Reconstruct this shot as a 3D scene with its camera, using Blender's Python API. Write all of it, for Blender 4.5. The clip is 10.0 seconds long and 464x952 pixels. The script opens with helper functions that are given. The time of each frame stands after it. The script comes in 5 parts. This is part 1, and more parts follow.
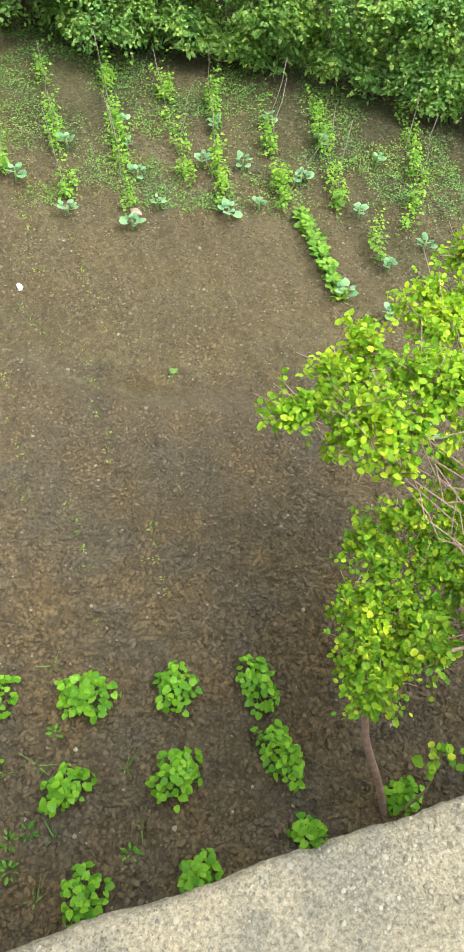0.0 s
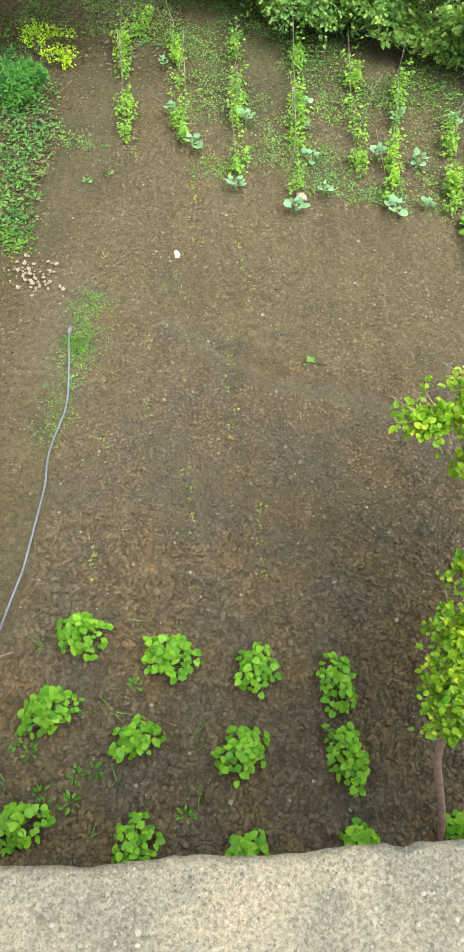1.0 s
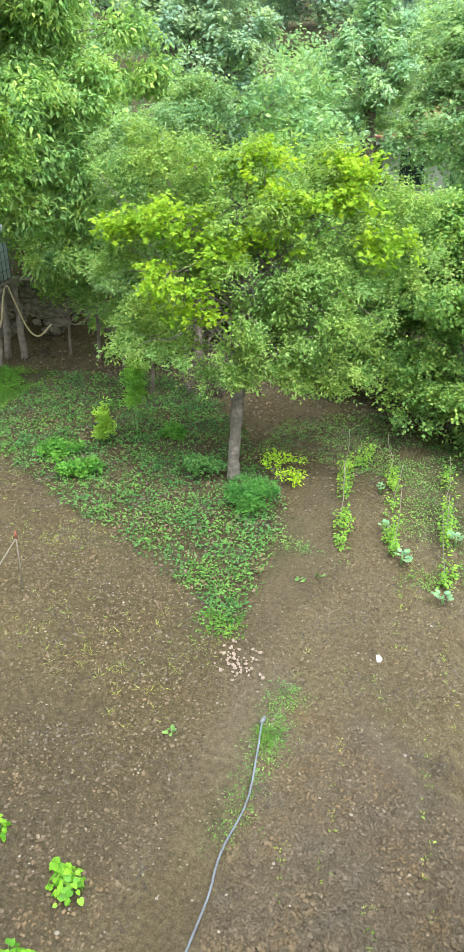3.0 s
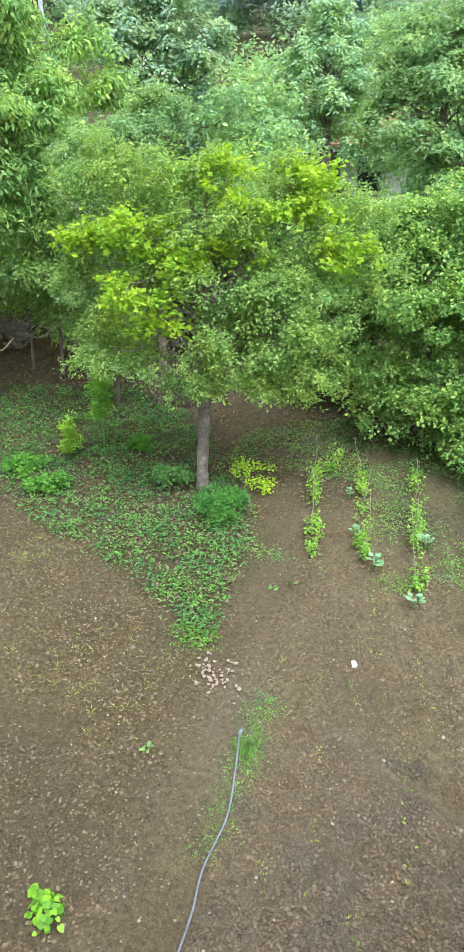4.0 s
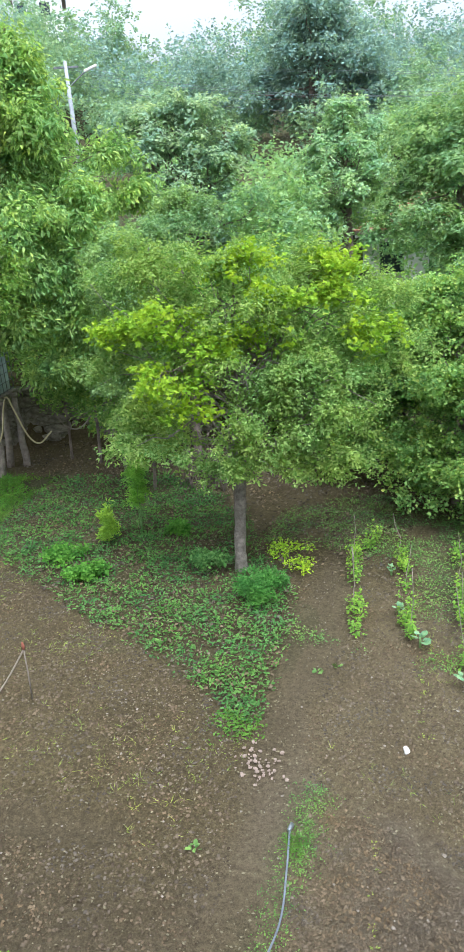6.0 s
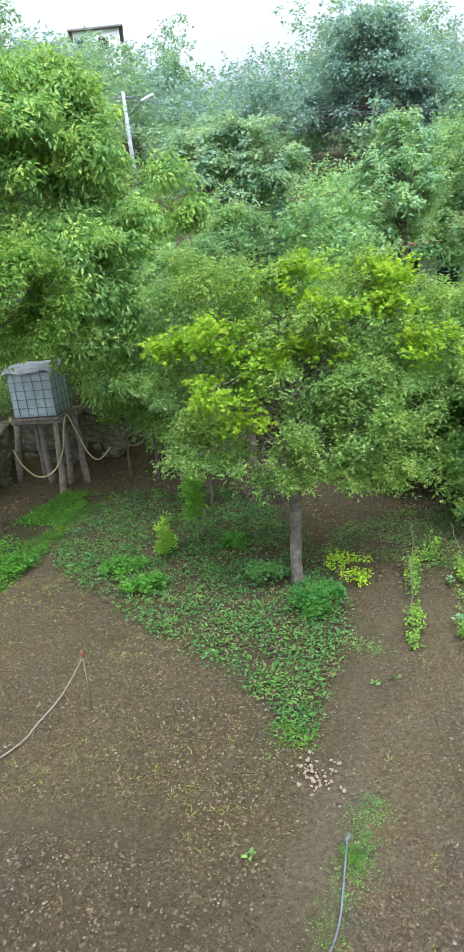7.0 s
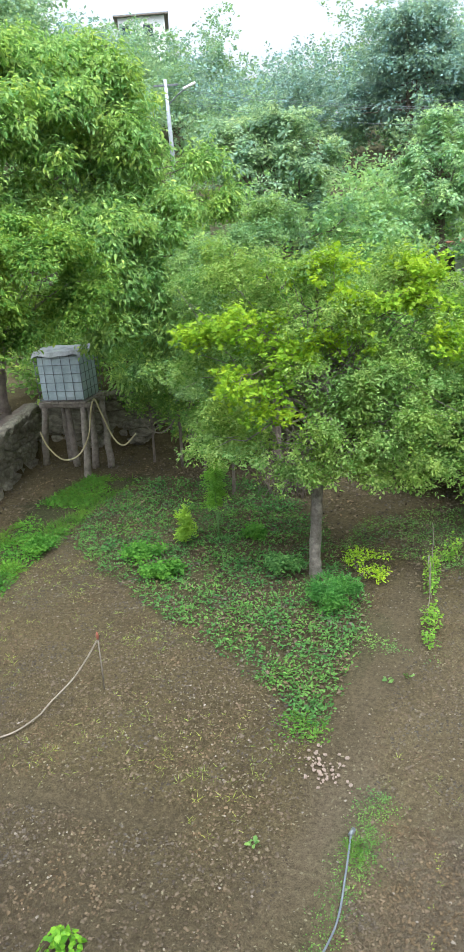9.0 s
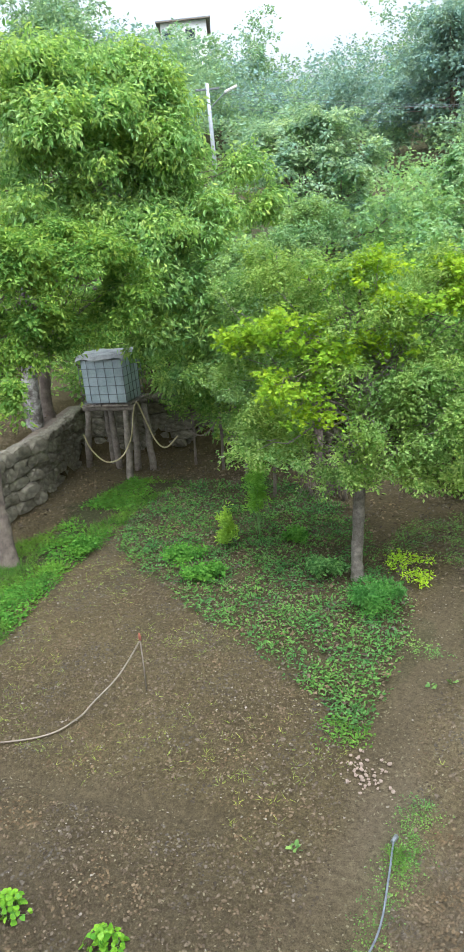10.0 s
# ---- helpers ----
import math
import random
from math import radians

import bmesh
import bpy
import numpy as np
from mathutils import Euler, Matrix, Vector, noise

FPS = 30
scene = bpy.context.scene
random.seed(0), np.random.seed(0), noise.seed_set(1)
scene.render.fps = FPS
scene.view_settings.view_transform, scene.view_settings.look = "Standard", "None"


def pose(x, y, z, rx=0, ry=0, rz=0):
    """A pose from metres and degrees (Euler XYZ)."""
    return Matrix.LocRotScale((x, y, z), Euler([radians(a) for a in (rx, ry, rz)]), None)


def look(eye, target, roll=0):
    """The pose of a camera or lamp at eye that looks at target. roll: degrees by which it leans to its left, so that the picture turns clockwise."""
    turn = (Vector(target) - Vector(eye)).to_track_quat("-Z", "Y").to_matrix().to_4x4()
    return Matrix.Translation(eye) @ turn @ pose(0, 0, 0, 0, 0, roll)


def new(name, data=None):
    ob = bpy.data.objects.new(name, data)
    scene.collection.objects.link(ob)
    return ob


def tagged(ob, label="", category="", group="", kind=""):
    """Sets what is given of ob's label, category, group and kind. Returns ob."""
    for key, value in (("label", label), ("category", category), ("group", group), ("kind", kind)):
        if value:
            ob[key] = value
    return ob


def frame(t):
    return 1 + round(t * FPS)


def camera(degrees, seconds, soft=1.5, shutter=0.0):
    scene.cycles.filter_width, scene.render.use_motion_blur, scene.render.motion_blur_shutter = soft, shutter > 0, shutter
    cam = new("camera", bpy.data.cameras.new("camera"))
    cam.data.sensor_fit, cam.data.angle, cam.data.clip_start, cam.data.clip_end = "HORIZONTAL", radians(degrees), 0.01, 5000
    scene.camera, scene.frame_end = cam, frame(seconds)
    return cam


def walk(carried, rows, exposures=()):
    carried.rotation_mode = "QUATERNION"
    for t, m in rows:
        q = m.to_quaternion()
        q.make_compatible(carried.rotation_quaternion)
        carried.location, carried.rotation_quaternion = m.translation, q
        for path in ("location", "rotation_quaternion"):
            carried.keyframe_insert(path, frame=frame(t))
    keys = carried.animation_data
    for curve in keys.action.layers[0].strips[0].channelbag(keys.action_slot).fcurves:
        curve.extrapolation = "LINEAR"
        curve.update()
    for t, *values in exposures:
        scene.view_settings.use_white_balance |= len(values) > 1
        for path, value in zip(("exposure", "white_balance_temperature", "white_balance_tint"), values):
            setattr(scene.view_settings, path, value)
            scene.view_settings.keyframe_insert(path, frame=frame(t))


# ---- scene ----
cam = camera(34.6, 10.0)
PATH = [
    (0, (0.008, 0.006, 4.492), (0.121, 1.169, 2.869), 6.5),
    (0.5, (-0.024, -0.008, 4.506), (-0.076, 1.122, 2.856), 5.8),
    (1, (-0.043, -0.021, 4.514), (-0.215, 1.081, 2.854), 5.3),
    (1.5, (-0.03, -0.013, 4.562), (-0.631, 1.208, 3.097), 0.1),
    (2, (-0.06, -0.011, 4.552), (-0.894, 1.381, 3.383), -1.3),
    (2.2, (-0.071, -0.019, 4.554), (-0.948, 1.401, 3.452), -1.1),
    (3.3, (-0.188, -0.006, 4.599), (-1.037, 1.566, 3.7), -0.8),
    (3.5, (-0.196, 0.001, 4.601), (-1.039, 1.565, 3.682), -0.9),
    (4, (-0.176, 0.026, 4.596), (-0.968, 1.625, 3.693), -1.4),
    (4.5, (-0.154, 0.038, 4.59), (-0.873, 1.704, 3.747), -1.6),
    (5, (-0.152, 0.05, 4.584), (-0.791, 1.765, 3.778), -2.3),
    (5.5, (-0.152, 0.044, 4.588), (-0.808, 1.775, 3.829), -3.1),
    (6, (-0.158, 0.047, 4.593), (-1.072, 1.683, 3.895), -5.0),
    (6.2, (-0.152, 0.045, 4.587), (-1.127, 1.659, 3.922), -5.6),
    (7.3, (-0.063, -0.009, 4.492), (-1.159, 1.541, 3.862), -7.5),
    (7.5, (-0.05, -0.01, 4.49), (-1.191, 1.503, 3.852), -7.4),
    (8, (-0.067, -0.001, 4.482), (-1.25, 1.486, 3.857), -5.9),
    (8.5, (-0.056, 0.005, 4.48), (-1.164, 1.54, 3.834), -5.3),
    (9, (-0.056, 0.004, 4.486), (-1.165, 1.539, 3.84), -5.1),
    (9.5, (-0.058, -0.003, 4.489), (-1.19, 1.525, 3.871), -5.4),
    (10, (-0.061, -0.009, 4.499), (-1.258, 1.464, 3.868), -6.0),
]
walk(cam, [(t, look(eye, target, roll)) for t, eye, target, roll in PATH], exposures=[(0.0, 1.55, 6280, 3.5), (1.0, 1.57, 6210, 4.5), (1.5, 1.81, 6140, 6.5), (2.0, 1.83, 6090, 7.5), (3.5, 1.59, 5790, 9.5), (5.0, 1.49, 5610, 14.5), (6.0, 1.26, 5540, 12.5), (7.4, 1.23, 5590, 10.5), (8.5, 1.29, 5690, 9.5), (10.0, 1.24, 5690, 10.5)])

# ---- light ----
world = bpy.data.worlds.new("sky")
scene.world = world
world.use_nodes = True
wn = world.node_tree.nodes
sky = wn.new("ShaderNodeTexSky")
sky.sky_type = 'NISHITA'
sky.sun_disc = False
sky.sun_elevation = radians(66)
sky.sun_rotation = radians(128)
sky.dust_density = 6.0
sky.air_density = 1.5
sky_grey = wn.new("ShaderNodeHueSaturation")
sky_grey.inputs["Saturation"].default_value = 0.13
world.node_tree.links.new(sky.outputs[0], sky_grey.inputs["Color"])
world.node_tree.links.new(sky_grey.outputs[0], wn["Background"].inputs[0])
wn["Background"].inputs[1].default_value = 0.15
sun = new("sun", bpy.data.lights.new("sun", 'SUN'))
sun.data.energy, sun.data.angle, sun.data.color = 0.9, radians(60), (1.0, 0.97, 0.92)
sun.matrix_world = look((9, -7, 26), (0, 0, 0))

# ---- small tools ----


def thing(name, at, label, category, group="", kind=""):
    ob = new(name)
    ob.empty_display_size = 0.1
    ob.matrix_world = Matrix.Translation(at) if not isinstance(at, Matrix) else at
    return tagged(ob, label, category, group, kind)


def as_mesh(name, data):
    if isinstance(data, bpy.types.Mesh):
        return data
    me = bpy.data.meshes.new(name)
    data.to_mesh(me)
    data.free()
    return me


def part(name, data, material, parent=None, label="", at=None, kind=""):
    me = as_mesh(name, data)
    if material and not me.materials:
        me.materials.append(material)
    ob = new(name, me)
    if parent:
        ob.parent = parent
    if at is not None:
        ob.matrix_local = at
    return tagged(ob, label, kind=kind)


def solid(name, verts, faces, smooth=False):
    """A mesh from arrays; faces all have the same number of corners."""
    me = bpy.data.meshes.new(name)
    verts, faces = np.asarray(verts, np.float32), np.asarray(faces, np.int32)
    n, k = faces.shape
    me.vertices.add(len(verts))
    me.vertices.foreach_set("co", verts.ravel())
    me.loops.add(n * k)
    me.loops.foreach_set("vertex_index", faces.ravel())
    me.polygons.add(n)
    me.polygons.foreach_set("loop_start", np.arange(0, n * k, k, dtype=np.int32))
    me.polygons.foreach_set("use_smooth", np.full(n, smooth))
    me.update(calc_edges=True)
    return me


def unit(v):
    return v / np.maximum(np.linalg.norm(v, axis=-1, keepdims=True), 1e-9)


def lattice(x, y, size, seed):
    """Smooth value noise from 0 to 1."""
    table = np.random.RandomState(seed).rand(257, 257)
    u, v = np.asarray(x) / size, np.asarray(y) / size
    iu, iv = np.floor(u).astype(int), np.floor(v).astype(int)
    fu, fv = u - iu, v - iv
    fu, fv = fu * fu * (3 - 2 * fu), fv * fv * (3 - 2 * fv)
    a, b = table[iu % 257, iv % 257], table[(iu + 1) % 257, iv % 257]
    c, d = table[iu % 257, (iv + 1) % 257], table[(iu + 1) % 257, (iv + 1) % 257]
    return (a * (1 - fu) + b * fu) * (1 - fv) + (c * (1 - fu) + d * fu) * fv


def near_line(x, y, points):
    """Distance from a line of points in the plan."""
    best = np.full(np.shape(x), 1e9)
    for (ax, ay), (bx, by) in zip(points, points[1:]):
        dx, dy = bx - ax, by - ay
        s = np.clip(((x - ax) * dx + (y - ay) * dy) / (dx * dx + dy * dy), 0, 1)
        best = np.minimum(best, np.hypot(x - ax - s * dx, y - ay - s * dy))
    return best


def inside(x, y, poly):
    """Whether places of the plan lie in a polygon."""
    hit = np.zeros(np.shape(x), bool)
    for (ax, ay), (bx, by) in zip(poly, poly[1:] + poly[:1]):
        cross = (ay > y) != (by > y)
        hit ^= cross & (x < (bx - ax) * (y - ay) / (by - ay + 1e-12) + ax)
    return hit


def ease(v, lo, hi):
    s = np.clip((v - lo) / (hi - lo), 0, 1)
    return s * s * (3 - 2 * s)


def tube_arrays(points, radii, sides=8, close=True):
    pts = np.array(points, float)
    radii = np.ones(len(pts)) * radii
    t = unit(np.gradient(pts, axis=0))
    ref = np.where(np.abs(t[:, 2:3]) > 0.9, [[1.0, 0, 0]], [[0, 0, 1.0]])
    u = unit(np.cross(t, ref))
    w = np.cross(t, u)
    a = np.linspace(0, 2 * np.pi, sides, endpoint=False)
    ring = pts[:, None] + radii[:, None, None] * (np.cos(a)[None, :, None] * u[:, None] + np.sin(a)[None, :, None] * w[:, None])
    n = len(pts)
    i, j = np.meshgrid(np.arange(n - 1), np.arange(sides), indexing="ij")
    k = (j + 1) % sides
    f = np.stack([i * sides + j, i * sides + k, (i + 1) * sides + k, (i + 1) * sides + j], -1).reshape(-1, 4)
    v = ring.reshape(-1, 3)
    if close:
        m = len(v)
        v = np.concatenate([v, pts[:1], pts[-1:]])
        j = np.arange(0, sides, 2)
        f0 = np.stack([np.full_like(j, m), (j + 2) % sides, j + 1, j], -1)
        f1 = np.stack([np.full_like(j, m + 1), j, j + 1, (j + 2) % sides], -1) + [[0] + [(n - 1) * sides] * 3]
        f = np.concatenate([f, f0, f1])
    return v, f


def joined(arrays):
    vs, fs, n = [], [], 0
    for v, f in arrays:
        vs.append(v)
        fs.append(np.asarray(f) + n)
        n += len(v)
    return np.concatenate(vs), np.concatenate(fs)


def tube(name, points, radii, sides=8):
    return solid(name, *tube_arrays(points, radii, sides), smooth=True)


def smooth_line(points, steps=6):
    """A rounded line through the points."""
    p = np.array(points, float)
    p = np.concatenate([2 * p[:1] - p[1:2], p, 2 * p[-1:] - p[-2:-1]])
    out = []
    for a, b, c, d in zip(p, p[1:], p[2:], p[3:]):
        for s in np.arange(steps) / steps:
            out.append(0.5 * (2 * b + (c - a) * s + (2 * a - 5 * b + 4 * c - d) * s**2 + (3 * b - a - 3 * c + d) * s**3))
    return np.array(out + [p[-2]])


def box(sx, sy, sz, at=(0, 0, 0), bevel=0.0, turn=None):
    bm = bmesh.new()
    bmesh.ops.create_cube(bm, size=1, matrix=Matrix.Translation(at) @ (turn or Matrix()) @ Matrix.Diagonal((sx, sy, sz, 1)))
    if bevel:
        bmesh.ops.bevel(bm, geom=bm.edges[:], offset=bevel, segments=2, affect='EDGES', profile=0.6)
    return bm


# Leaf outlines: along the rib, across, up.
OVAL = ([(0, 0, 0), (.3, .22, .06), (.7, .2, .04), (1, 0, -.08), (.7, -.2, .04), (.3, -.22, .06)], [(0, 3, 2, 1), (0, 5, 4, 3)])
LONG = ([(0, 0, 0), (.3, .14, .03), (.7, .11, -.05), (1, 0, -.22), (.7, -.11, -.05), (.3, -.14, .03)], [(0, 3, 2, 1), (0, 5, 4, 3)])
DROOP = ([(0, 0, 0), (.3, .2, .03), (.7, .16, -.08), (1, 0, -.25), (.7, -.16, -.08), (.3, -.2, .03)], [(0, 3, 2, 1), (0, 5, 4, 3)])
ROUND = ([(0, 0, 0), (.2, .34, .06), (.7, .34, .05), (1, 0, -.05), (.7, -.34, .05), (.2, -.34, .06)], [(0, 3, 2, 1), (0, 5, 4, 3)])
SIMPLE = ([(0, 0, 0), (.5, .3, .08), (1, 0, -.05), (.5, -.3, .08)], [(0, 2, 1), (0, 3, 2)])
MAPLE = ([(0, 0, 0), (-.02, .3, .02), (.25, .28, .03), (.4, .62, -.03), (.58, .25, .03), (1, 0, -.08), (.58, -.25, .03), (.4, -.62, -.03), (.25, -.28, .03), (-.02, -.3, .02)], [(0, 4, 3, 2), (0, 6, 5, 4), (0, 8, 7, 6)])
BLADE = ([(0, .04, 0), (0, -.04, 0), (1, 0, -.12)], [(0, 1, 2)])
HEART = ([(.1, 0, 0), (-.03, .2, .03), (.22, .45, .06), (.66, .36, .02), (1, 0, -.1), (.66, -.36, .02), (.22, -.45, .06), (-.03, -.2, .03), (.5, 0, -.01)],
         [(0, 8, 2, 1), (8, 4, 3, 2), (0, 7, 6, 8), (8, 6, 5, 4)])


def leaf_arrays(shape, pos, axis, face, size):
    tv, tf = np.array(shape[0], float), np.array(shape[1], int)
    axis = unit(axis)
    side = unit(np.cross(face, axis))
    up = np.cross(axis, side)
    size = np.ones(len(pos)) * size
    v = pos[:, None] + size[:, None, None] * (tv[None, :, 0:1] * axis[:, None] + tv[None, :, 1:2] * side[:, None] + tv[None, :, 2:3] * up[:, None])
    f = tf[None] + (np.arange(len(pos)) * len(tv))[:, None, None]
    return v.reshape(-1, 3), f.reshape(-1, tf.shape[1])


def crown_arrays(rs, shape, blobs, clumps, per, size, spread, droop=0.2, low=-0.55, hollow=0.55, whorl=False):
    """Leafy twigs over uneven masses. blobs: (x, y, z, rx, ry, rz). whorl: leaves spread flat round each twig's end."""
    subs = []
    for bx, by, bz, rx, ry, rz in blobs:
        for _ in range(20):
            d = unit(rs.normal(size=3))
            d[2] = -d[2] if d[2] < low else d[2]
            far, r = rs.uniform(0.3, 1.02), rs.uniform(0.16, 0.46)
            subs.append((bx + d[0] * rx * far, by + d[1] * ry * far, bz + d[2] * rz * far, rx * r, ry * r, rz * r * 0.85))
    b = np.array(subs)
    vol = (b[:, 3] * b[:, 4] * b[:, 5]) ** 0.67
    which = rs.choice(len(b), clumps, p=vol / vol.sum())
    b = b[which]
    d = unit(rs.normal(size=(clumps, 3)) + [0, 0, 0.25])
    d[:, 2] = np.where(d[:, 2] < low, -d[:, 2], d[:, 2])
    centre = b[:, :3] + d * b[:, 3:] * rs.uniform(hollow * 0.8, 1.15, clumps)[:, None]
    n = clumps * per
    k = np.repeat(np.arange(clumps), per)
    if whorl:
        a = np.tile(np.arange(per) * 6.283 / per, clumps) + np.repeat(rs.uniform(0, 6.28, clumps), per) + rs.normal(size=n) * 0.2
        tip = unit(d + [0, 0, 0.9])[k]
        flat = np.stack([np.cos(a), np.sin(a), rs.normal(size=n) * 0.15 - 0.15], -1)
        axis = unit(flat - tip * (flat * tip).sum(1, keepdims=True) * 0.8 - tip * 0.25)
        pos = centre[k] + axis * spread * 0.25 + rs.normal(size=(n, 3)) * spread * 0.12
        face = unit(tip + rs.normal(size=(n, 3)) * 0.25)
    else:
        way = unit(d * 0.8 + rs.normal(size=(clumps, 3)) * 0.55 + [0, 0, 0.3 - 0.55 * droop])
        reach = spread * rs.uniform(0.8, 2.4, clumps)
        u = rs.rand(n) - 0.5
        off = rs.normal(size=(n, 3)) * [1, 1, 0.7]
        off -= way[k] * (off * way[k]).sum(1, keepdims=True)
        pos = centre[k] + way[k] * (reach[k] * u)[:, None] + off * spread * 0.3
        face = unit(d[k] * 0.3 + [0, 0, 0.7] + rs.normal(size=(n, 3)) * 0.5)
        axis = unit(way[k] * 0.5 + unit(off) * 0.8 + rs.normal(size=(n, 3)) * 0.4 + [0, 0, -droop])
    axis -= face * (axis * face).sum(1, keepdims=True)
    return leaf_arrays(shape, pos, axis, face, size * rs.uniform(0.6, 1.25, n)), centre


def wander(rs, a, b, bend, steps=7):
    a, b = np.array(a, float), np.array(b, float)
    s = np.linspace(0, 1, steps)[:, None]
    p = a + (b - a) * s
    return p + rs.normal(size=(steps, 3)) * bend * np.sin(np.pi * s) + [0, 0, 0]


# ---- materials ----
def material(name, rough=0.8, metal=0.0):
    m = bpy.data.materials.new(name)
    m.use_nodes = True
    bsdf = m.node_tree.nodes["Principled BSDF"]
    bsdf.inputs["Roughness"].default_value, bsdf.inputs["Metallic"].default_value = rough, metal
    return m, m.node_tree.nodes, m.node_tree.links, bsdf


def ramp(nodes, stops):
    r = nodes.new("ShaderNodeValToRGB")
    e = r.color_ramp.elements
    while len(e) < len(stops):
        e.new(0.5)
    for el, (at, col) in zip(e, stops):
        el.position, el.color = at, (*col, 1)
    return r


def noise_tex(nodes, links, scale, detail=5.0, rough=0.6, space="Object"):
    tc = nodes.new("ShaderNodeTexCoord")
    n = nodes.new("ShaderNodeTexNoise")
    n.inputs["Scale"].default_value, n.inputs["Detail"].default_value, n.inputs["Roughness"].default_value = scale, detail, rough
    links.new(tc.outputs[space], n.inputs["Vector"])
    return n


def mixed(nodes, links, fac, a, b, mode='MIX'):
    m = nodes.new("ShaderNodeMix")
    m.data_type, m.blend_type = 'RGBA', mode
    for sock, val in ((m.inputs[0], fac), (m.inputs[6], a), (m.inputs[7], b)):
        if isinstance(val, (int, float)):
            sock.default_value = val
        elif isinstance(val, tuple):
            sock.default_value = (*val, 1)
        else:
            links.new(val, sock)
    return m.outputs[2]


def bump(nodes, links, bsdf, height, strength, distance):
    b = nodes.new("ShaderNodeBump")
    b.inputs["Strength"].default_value, b.inputs["Distance"].default_value = strength, distance
    links.new(height, b.inputs["Height"])
    links.new(b.outputs[0], bsdf.inputs["Normal"])


def surface(name, stops, scale, rough=0.85, fine=12.0, relief=0.01, metal=0.0, strength=0.6):
    """A plain surface with stains at one scale and grain at another."""
    m, n, l, p = material(name, rough, metal)
    big, small = noise_tex(n, l, scale, 4), noise_tex(n, l, scale * fine, 6, 0.7)
    r = ramp(n, stops)
    mix = n.new("ShaderNodeMath")
    mix.operation = 'MULTIPLY_ADD'
    l.new(small.outputs[0], mix.inputs[0])
    mix.inputs[1].default_value = 0.7
    l.new(big.outputs[0], mix.inputs[2])
    sub = n.new("ShaderNodeMath")
    sub.operation = 'SUBTRACT'
    l.new(mix.outputs[0], sub.inputs[0])
    sub.inputs[1].default_value = 0.35
    l.new(sub.outputs[0], r.inputs[0])
    l.new(r.outputs[0], p.inputs["Base Color"])
    bump(n, l, p, small.outputs[0], strength, relief)
    return m


def foliage(name, dark, light, rough=0.5, through_light=0.35, pieces="island", tip=None, gloss=0.12):
    m, n, l, p = material(name, rough)
    if pieces == "island":
        src = n.new("ShaderNodeNewGeometry").outputs["Random Per Island"]
    else:
        src = n.new("ShaderNodeObjectInfo").outputs["Random"]
    stops = [(0.0, dark), (0.85, light)] + ([(1.0, tip)] if tip else [])
    r = ramp(n, stops)
    l.new(src, r.inputs[0])
    grain = noise_tex(n, l, 9.0, 3)
    vary = ramp(n, [(0.3, (0.75, 0.75, 0.75)), (0.7, (1.15, 1.15, 1.15))])
    l.new(grain.outputs[0], vary.inputs[0])
    broad = noise_tex(n, l, 1.7, 2)
    hue = ramp(n, [(0.36, (0.82, 0.9, 1.02)), (0.64, (1.16, 1.08, 0.9))])
    l.new(broad.outputs[0], hue.inputs[0])
    col = mixed(n, l, 1.0, mixed(n, l, 1.0, r.outputs[0], vary.outputs[0], 'MULTIPLY'), hue.outputs[0], 'MULTIPLY')
    l.new(col, p.inputs["Base Color"])
    p.inputs["Specular IOR Level"].default_value = gloss
    tr = n.new("ShaderNodeBsdfTranslucent")
    l.new(mixed(n, l, 1.0, col, (1.18, 1.14, 0.68), 'MULTIPLY'), tr.inputs[0])
    mix = n.new("ShaderNodeMixShader")
    mix.inputs[0].default_value = through_light
    l.new(p.outputs[0], mix.inputs[1])
    l.new(tr.outputs[0], mix.inputs[2])
    l.new(mix.outputs[0], n["Material Output"].inputs[0])
    return m


